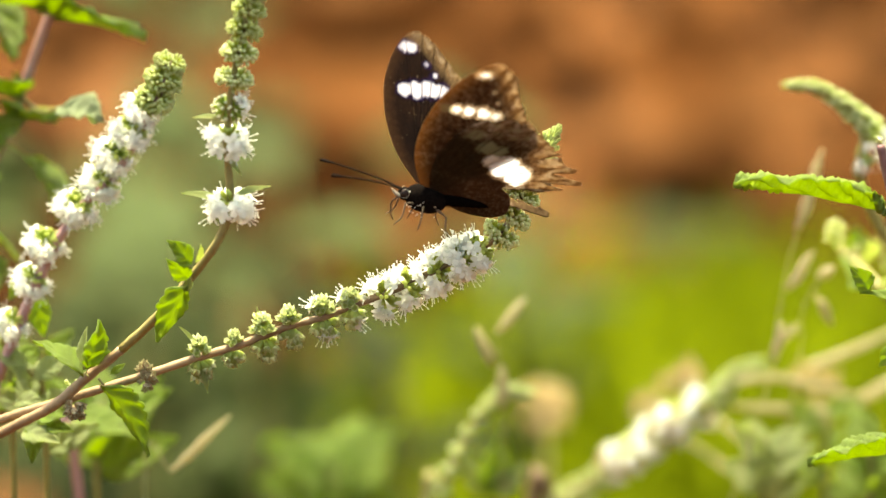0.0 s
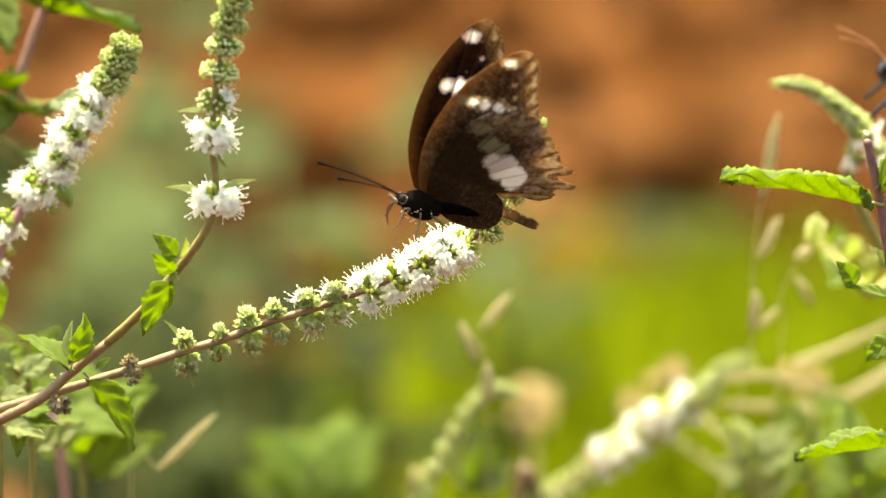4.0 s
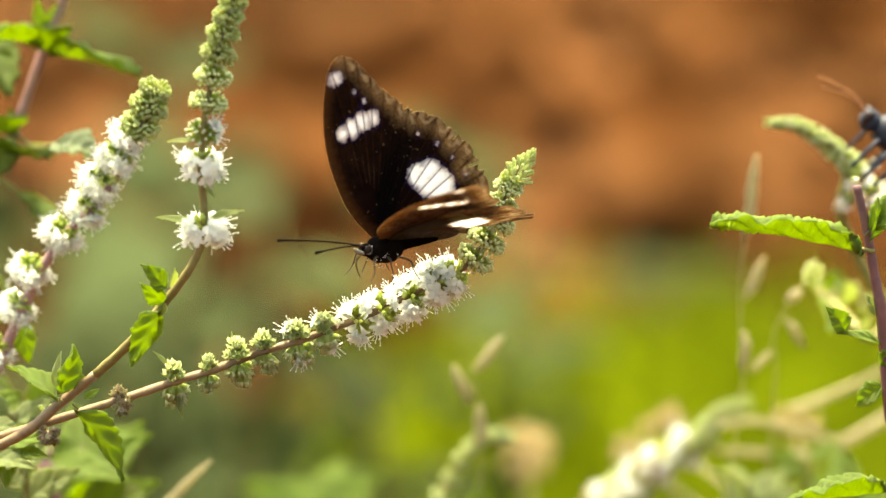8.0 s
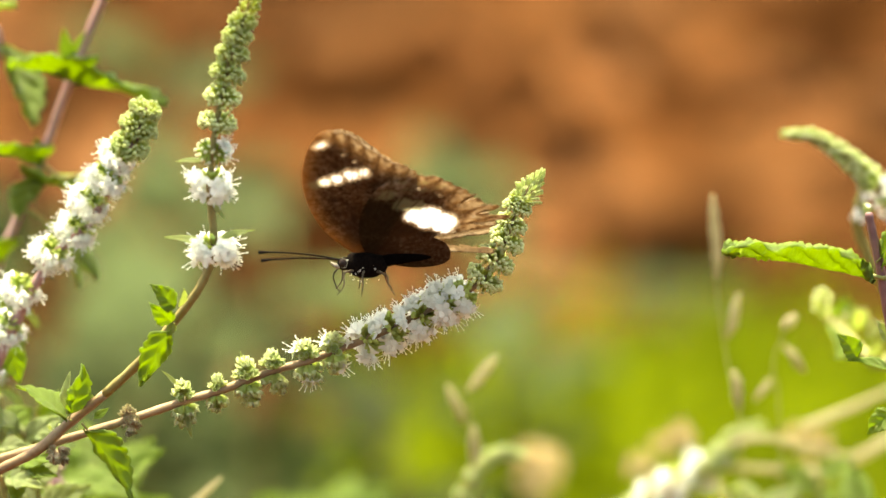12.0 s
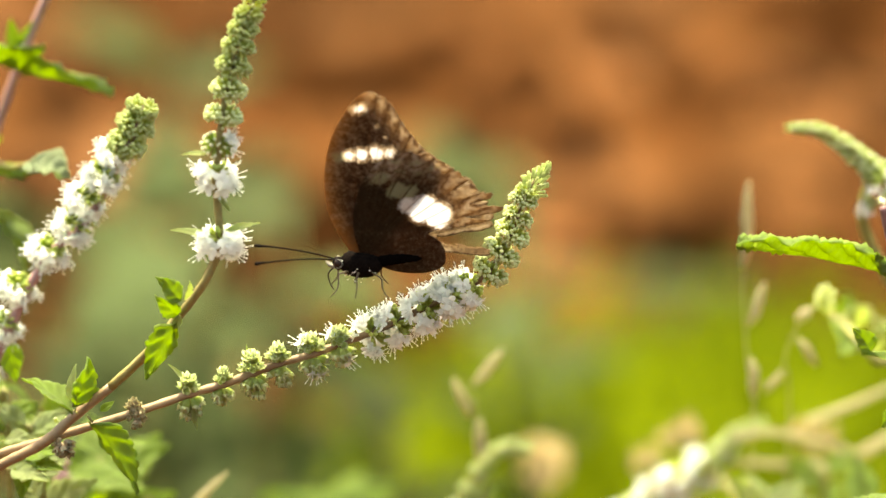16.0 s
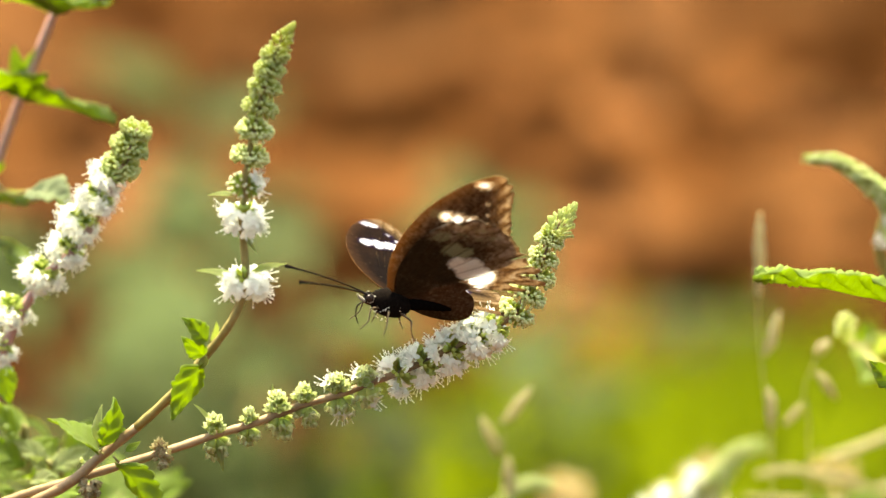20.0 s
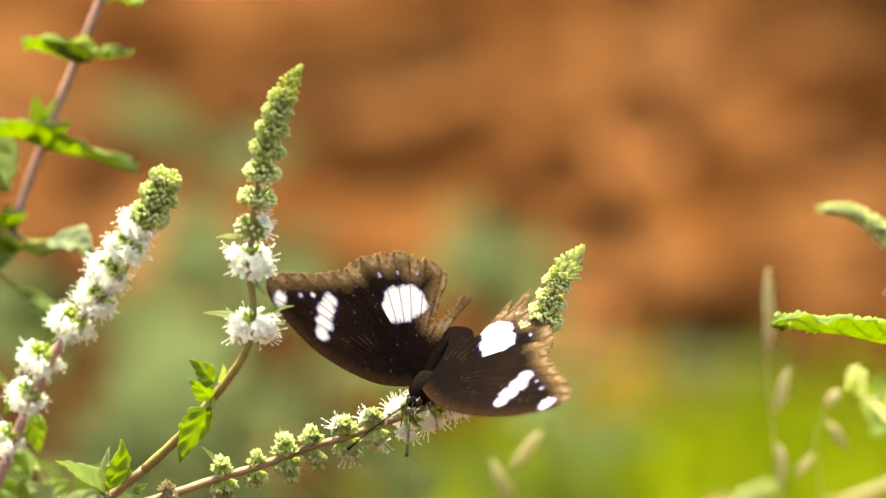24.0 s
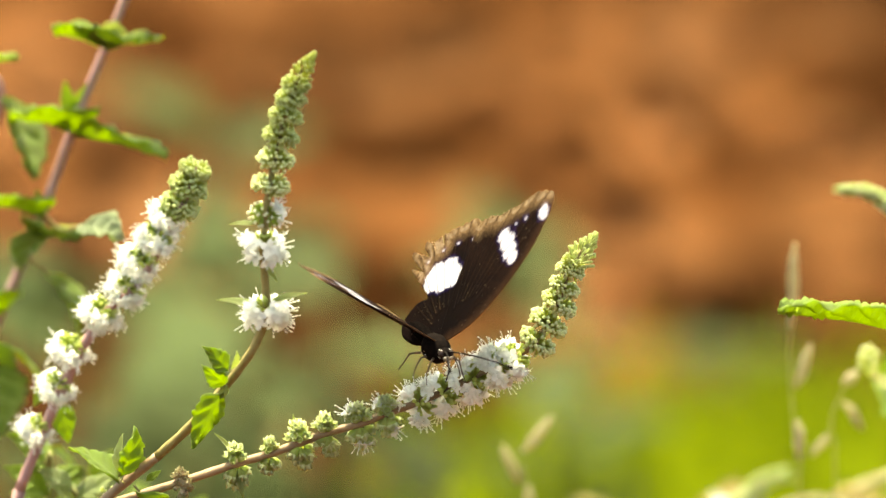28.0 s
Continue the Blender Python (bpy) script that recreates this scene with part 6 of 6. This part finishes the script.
    "stalk": [(0, 25.39, -3.35), (0.5, 23.40, -0.66), (1, 9.02, 1.05), (1.5, -0.33, -0.33), (2, 11.54, 1.48), (2.5, 23.78, -0.82), (3, 22.89, -0.27), (3.5, 19.15, 0.93), (4, 14.56, 2.08), (4.5, 11.06, 2.66), (5, 7.20, 2.29), (5.5, -4.94, -0.10), (6, 8.40, 1.44), (6.5, 21.19, 1.63), (7, 12.16, 3.12), (7.5, 9.60, 3.14), (8, 9.09, 2.69), (8.5, 10.74, 2.10), (9, 15.27, 1.98), (9.5, 14.28, 2.21), (10, 7.91, 0.80), (10.5, 5.52, 0.30), (11, -0.39, -0.33), (11.5, -7.32, -2.54), (12, -9.40, -3.49), (12.5, -10.23, -3.73), (13, -8.31, -3.35), (13.5, -4.51, -2.45), (14, -0.79, -1.49), (14.5, 0.90, -0.76), (15, -4.85, -1.31), (15.5, -7.89, -2.89), (16, 0.65, -1.38), (16.5, -1.06, -2.18), (17, -7.05, -2.63), (17.5, -3.37, -0.81), (18, -4.29, 0.12), (18.5, -9.43, -0.88), (19, -7.49, -0.42), (19.5, -0.12, 0.65), (20, -2.65, -0.21), (20.5, -3.49, -0.75), (21, 0.17, 0.12), (21.5, 6.09, 0.46), (22, 3.84, -0.49), (22.5, -1.45, -2.06), (23, -6.95, -3.63), (23.5, -9.92, -4.54), (24, -3.78, -3.16), (24.5, -4.91, -3.02), (25, -4.62, -2.55), (25.5, -0.32, -1.41), (26, -1.52, -2.14), (26.5, 6.64, -0.99), (27, 2.57, -0.42), (27.5, -10.31, -4.04), (28, 0.39, -0.58)],
    "shoot": [(0, 1.11, 0.47), (0.5, 2.40, 1.40), (1, -1.15, -0.16), (1.5, 0.72, -0.77), (2, -1.72, 0.83), (2.5, 0.08, 0.48), (3, -0.07, 0.35), (3.5, -0.17, 0.44), (4, -0.12, 0.60), (4.5, 0.11, 0.86), (5, -1.03, -0.10), (5.5, 0.36, 0.79), (6, -0.04, 0.80), (6.5, 1.15, 1.77), (7, 0.63, 1.32), (7.5, 0.01, 1.14), (8, 0.47, 0.90), (8.5, -0.40, 0.11), (9, -1.08, 0.38), (9.5, 1.98, 0.42), (10, -0.52, -1.39), (10.5, 1.53, -1.12), (11, -0.31, -0.38), (11.5, 0.48, -0.86), (12, -0.04, -1.42), (12.5, 0.87, -1.47), (13, 0.49, -1.61), (13.5, -0.11, -1.68), (14, -0.72, -1.65), (14.5, -1.15, -1.39), (15, -0.72, -0.79), (15.5, -0.46, -1.41), (16, -0.64, -1.82), (16.5, -0.01, -2.05), (17, -1.17, -1.53), (17.5, -2.34, -1.06), (18, -2.47, -0.13), (18.5, -3.36, 0.03), (19, -2.77, 0.29), (19.5, -2.18, 0.40), (20, -0.83, 0.12), (20.5, -0.71, -0.04), (21, -0.34, 0.26), (21.5, -0.22, -0.17), (22, -0.04, -0.52), (22.5, 0.10, -0.83), (23, 0.20, -1.10), (23.5, 0.21, -1.31), (24, -1.00, -2.05), (24.5, -0.39, -1.53), (25, -0.49, -1.25), (25.5, -0.24, -0.88), (26, 0.69, -2.19), (26.5, -0.05, -1.04), (27, 0.32, -0.47), (27.5, 0.02, -0.60), (28, -1.47, -0.63)],
    "white": [(0, -1.61, -0.05), (0.5, -1.48, 0.12), (1, -2.15, 0.29), (1.5, -2.22, -0.14), (2, -2.13, 0.13), (2.5, -2.68, 0.76), (3, -2.27, 0.52), (3.5, -1.78, 0.41), (4, -1.31, 0.42), (4.5, -1.05, 0.75), (5, -0.83, 0.57), (5.5, -1.79, 1.49), (6, -1.60, 1.30), (6.5, -1.77, 1.69), (7, -1.10, 1.44), (7.5, -0.55, 1.25), (8, -0.68, 0.99), (8.5, -2.38, 0.57), (9, -3.08, 0.85), (9.5, -3.32, 0.29), (10, -1.70, -0.38), (10.5, -0.57, -0.70), (11, -0.29, -0.35), (11.5, 0.36, -0.43), (12, 0.01, -0.81), (12.5, -1.45, -0.66), (13, -1.93, -0.65), (13.5, -2.30, -0.50), (14, -2.68, -0.30), (14.5, -3.15, 0.02), (15, -3.31, 0.45), (15.5, -2.44, -0.99), (16, -1.02, -1.43), (16.5, -2.17, -0.86), (17, -3.17, 0.28), (17.5, -4.18, 0.97), (18, -6.33, 2.73), (18.5, -6.33, 2.73), (19, -6.33, 2.73), (19.5, -6.33, 2.73), (20, -6.33, 2.73), (20.5, -6.33, 2.73), (21, -6.33, 2.73), (21.5, -6.33, 2.73), (22, -6.33, 2.73), (22.5, -6.33, 2.73), (23, -6.33, 2.73), (23.5, -6.33, 2.73), (24, -6.33, 2.73), (24.5, -6.33, 2.73), (25, -6.33, 2.73), (25.5, -6.33, 2.73), (26, -6.33, 2.73), (26.5, -6.33, 2.73), (27, -6.33, 2.73), (27.5, -6.33, 2.73), (28, -6.33, 2.73)],
}
# seconds; body place in millimetres; roll, pitch, heading; wing angle left, right; sweep left, right
FLIGHT = [(0, -5.57, -12.81, 1.59, 1.33, -15.91, 191.01, 54.93, 41.51, 14.1, 5.46),
          (0.3, -4.24, -12.85, 0.08, 0.96, -21.29, 200.01, 64.68, 78.67, 7.19, 3.1),
          (0.5, -2.52, -12.89, -1.64, 1.31, -23.03, 206.26, 62.19, 98.55, 7.61, 2.97),
          (1, -1.14, -12.87, -3.48, 1.94, -21.67, 211.19, 60.55, 103.36, 7.95, 3.46),
          (1.5, -1.68, -12.83, -1.82, 1.6, -22.71, 212.46, 59.81, 102.14, 8.61, 6.28),
          (2, -1.12, -12.87, -2.92, 1.6, -22.19, 213.36, 60.1, 105.69, 9.62, 6.55),
          (2.5, 0.58, -12.92, -6.47, 1.04, -24.52, 208.36, 60.65, 106, 11.71, 7.08),
          (3, -0.28, -12.91, -5.23, 0.89, -23.06, 205.1, 63.07, 104.46, 14.15, 7.9),
          (3.5, -1.93, -12.9, -2.78, 0.74, -21.6, 201.84, 65.49, 101.71, 16.58, 8.73),
          (4, -3.61, -12.89, -0.17, 0.58, -20.14, 198.57, 67.91, 97.44, 19.01, 9.54),
          (4.5, -4.63, -12.88, 1.73, 0.43, -18.67, 195.32, 70.35, 92.67, 21.44, 10.37),
          (5, -3.85, -12.83, 1.91, 0.46, -20.86, 203.7, 56.82, 100.61, 17.85, 0.95),
          (5.5, -4.99, -10.88, 1.75, 1.35, -19.57, 213.93, 51.15, 99.76, 14.05, 1.94),
          (6, -6.17, -8.92, 0.54, 2.27, -5.07, 218.64, 34.37, 86.45, 6.91, 1.08),
          (6.5, -6.22, -8.99, -0.28, 2.8, -12.73, 218.97, 17, 79.49, 16.48, -4.41),
          (7, -3.99, -8.94, -1.23, 1.46, -4.49, 220.96, 9.19, 55.65, 0.29, 2.2),
          (7.5, -7.99, -9.14, -3.21, 2.14, 5.62, 220.19, 12.92, 68.97, 4.8, -4.41),
          (8, -10.39, -8.96, -0.61, 1.97, -5.79, 215.46, 26, 83.16, 5.31, -4.85),
          (8.5, -11.52, -8.92, -0.37, 1.92, -8.83, 214.25, 43.09, 90.99, 0.04, -5.38),
          (9, -11.89, -8.92, -0.73, 0.82, -11.94, 218.88, 33.92, 94.13, -5.23, -8.56),
          (9.5, -11.49, -8.98, -1.09, 0.98, -8.66, 203.45, 26.17, 36.65, 9.89, 7.74),
          (10, -12.0, -8.93, -0.06, 1.12, -8.09, 203.67, 18.84, 25.2, 26.92, 5.42),
          (10.5, -14.86, -8.86, 1.3, 1.34, -6.24, 203.43, 34.46, 30.48, 6.33, 11.6),
          (11, -15.51, -8.92, -0.29, 1.32, -10.17, 198.25, 47.94, 26.69, -0.14, 10.59),
          (11.5, -15.47, -8.97, -0.2, 0.65, -7.29, 191.49, 45.4, 12.06, -1.66, 8.61),
          (12, -16.32, -8.94, -0.29, 7.9, -0.51, 183.69, 46.99, 33.95, -2.56, 4.94),
          (12.5, -16.92, -8.98, -0.73, 3.32, 0.5, 183.09, 62.52, 39.65, 0.46, 4.83),
          (13, -16.95, -8.96, -1.21, 3.24, 0.2, 182.97, 62.02, 39.44, 3.69, 7.58),
          (13.5, -17.11, -8.96, -1.59, 3.15, -0.12, 182.85, 61.52, 39.23, 6.92, 10.32),
          (14, -17.32, -8.95, -1.89, 3.05, -0.42, 182.73, 61.02, 39.02, 10.15, 13.06),
          (14.5, -17.5, -8.93, -2.05, 2.97, -0.73, 182.61, 60.52, 38.81, 13.38, 15.81),
          (15, -16.51, -8.94, -3.11, 1.91, -1.07, 182.22, 67.36, 39.77, 12.91, 15.4),
          (15.5, -16.94, -8.94, -2.71, 0.84, -2.14, 181.69, 74.14, 40.72, 13.34, 14.99),
          (16, -18.49, -8.95, -1.4, -0.77, -0.98, 181.7, 72.33, 41.68, 12.75, 14.59),
          (16.5, -18.36, -8.93, -1.14, -0.57, -2.21, 183.73, 65.52, 40.81, 11.07, 15.07),
          (17, -17.25, -8.94, -2.15, 0.2, -2.19, 185.51, 68.53, 39.94, 11.06, 15.55),
          (17.5, -16.32, -8.88, -3.01, -4.49, -3.96, 186.28, 74.36, 43.31, 13.25, 13.85),
          (18, -16.69, -8.88, -3.68, -7.41, -2.1, 177.85, 95.22, 46.68, 14.27, 12.15),
          (18.5, -16.39, -8.91, -3.93, -5.24, -6.71, 181.27, 87.18, 36.6, 17.17, 14.88),
          (19, -15.87, -8.92, -3.63, -2.56, -12.55, 185.13, 71.07, 26.52, 18.66, 17.61),
          (19.5, -16.47, -8.91, -3.39, -0.08, -10.76, 193.46, 53.12, 2.97, 22.48, 18.06),
          (20, -16.59, -8.87, -2.08, 0.6, -15.49, 193.93, 57.41, 9.73, 26.11, 17.22),
          (20.5, -14.7, -8.88, -1.78, 1.46, -14.07, 222.08, 43.45, 40.76, 15.96, 25.19),
          (21, -12.49, -8.91, -5.16, 2.51, -10.24, 234.1, 22.22, 80.55, 9.65, -13.08),
          (21.5, -11.95, -8.91, -4.53, 4.56, 1.99, 235.02, 12.56, 74.67, 7.48, -2.53),
          (22, -11.87, -8.16, -6.79, 3.99, 8.47, 237, 14.6, 76.42, 5.36, -2.53),
          (22.5, -12.02, -7.42, -9.01, 3.41, 14.94, 238.99, 16.64, 78.18, 3.23, -2.51),
          (23, -12.18, -6.68, -11.22, 2.82, 21.42, 240.98, 18.68, 79.95, 1.1, -2.5),
          (23.5, -12.21, -5.95, -13.4, 2.24, 27.89, 242.96, 20.73, 81.71, -1.02, -2.49),
          (24, -12.84, -5.97, -11.88, 3.32, 27.75, 242.68, 7.44, 54.99, 0.93, -0.64),
          (24.5, -13.06, -5.94, -11.05, 2.69, 24.03, 239.84, -4.09, 41.97, 2.53, -1.35),
          (25, -12.75, -6.01, -12.75, 2.54, 25.02, 240.92, 24.94, 66.91, -1.62, 0.65),
          (25.5, -13.04, -5.94, -12.31, 3.45, 24.63, 242.25, 32.33, 77.22, -0.89, 0.33),
          (26, -13.1, -5.92, -10.11, 5.11, 24.31, 255.31, 33.46, 50.46, 0.91, 0.02),
          (26.5, -12.94, -5.93, -8.18, 2.5, 21.22, 282.2, 49.37, 21.3, -3.2, -2.18),
          (27, -12.37, -5.92, -8.08, -0.43, 19.14, 289.19, 64.7, 19.91, -3.75, 2.82),
          (27.5, -12.55, -5.91, -6.7, -3.31, 4.16, 293.21, 74.25, 34.4, -7.38, -0.74),
          (28, -12.78, -5.95, -6.45, -3.67, 1.54, 294.83, 61.2, 28.64, -4.6, 1.8)]
# seconds and twist of the left wings along their length, in degrees
TWIST = [(0, 0), (20, 0), (20.5, 4), (21, 10), (21.5, 8), (22.5, 0), (28, 0)]
WASP = [(0, 141.26, 75, 22.72, 0, -40, 180),
          (2.3, 129.47, 75, 10.25, 0, -40, 180),
          (4.5, 100.1, 75, -2.78, 0, -40, 180),
          (8.5, 99.85, 75, -2.27, 0, -40, 180),
          (9.2, 129.47, 75, 10.25, 0, -40, 180),
          (28, 147.32, 75, 22.72, 0, -40, 180)]
BEE = [(0, 154.4, 30, 9.14, 0, 10, 180),
          (24, 142.67, 30, 9.14, 0, 10, 180),
          (24.6, 107.53, 30, 6.71, 0, 10, 180),
          (25, 75.26, 30, 5.5, 0, 10, 180),
          (25.6, 107.34, 30, 15.18, 0, 10, 180),
          (28, 165.71, 30, 21.21, 0, 10, 180)]


def twist(t):
    return float(np.interp(t, [q[0] for q in TWIST], [q[1] for q in TWIST]))


def motions():
    for ob, key in ((sprig, "sprig"), (spike, "spike"), (tall, "tall"), (broken, "broken"), (arch, "arch"), (shoot, "shoot"), (white_spike, "white")):
        root = ob.location.copy()
        walk(ob, [(t, Matrix.Translation(root + Vector((x, 0, z * 1.035)) * MM)) for t, x, z in SWAY[key]])
    root = stalk_low.location.copy()
    walk(stalk_low, [(t, Matrix.Translation(root + Vector((x, 0, z)) * MM)) for t, x, z in ((0, 4, -0.5), (2.5, 4, -0.5), (5, 3.5, 0.5), (8, 3.2, 1), (10, 0, 0), (15, -1, 0.5), (20, 1, 0), (28, 0, 0))])
    for ob, share in ((stalk, 1.0), (stalk_bent, 0.55)):
        root = ob.location.copy()
        foot = root + Vector((0, 0, 0.46))
        turn = [(t, foot, Matrix.Rotation(share * x / 105, 4, "Y"), Vector((0, 0, share * z * 1.035)) * MM) for t, x, z in SWAY["stalk"]]
        walk(ob, [(t, Matrix.Translation(f + up) @ r @ Matrix.Translation(root - f)) for t, f, r, up in turn])
    walk(butterfly, [(r[0], Matrix.Translation(P(*r[1:4])) @ pose(0, 0, 0, *r[4:7])) for r in FLIGHT])
    for side, s, k in (("left", 1, 7), ("right", -1, 8)):
        walk(wings["fore", side], [(r[0], pose(0, 0.001 * s, 0.0011, 0, 0, 0) @ pose(0, 0, 0, s * r[k]) @ pose(0, 0, 0, 0, twist(r[0]) * (s > 0)) @ pose(0, 0, 0, 0, 0, s * r[k + 2])) for r in FLIGHT])
        walk(wings["hind", side], [(r[0], pose(-0.001, 0.001 * s, 0.0008, 0, 0, 0) @ pose(0, 0, 0, s * (r[k] - 1.5)) @ pose(0, 0, 0, 0, 0.4 * twist(r[0]) * (s > 0))) for r in FLIGHT])
    walk(wasp, [(r[0], Matrix.Translation(P(*r[1:4])) @ pose(0, 0, 0, *r[4:7])) for r in WASP])
    walk(bee, [(r[0], Matrix.Translation(P(*r[1:4])) @ pose(0, 0, 0, *r[4:7])) for r in BEE])


motions()
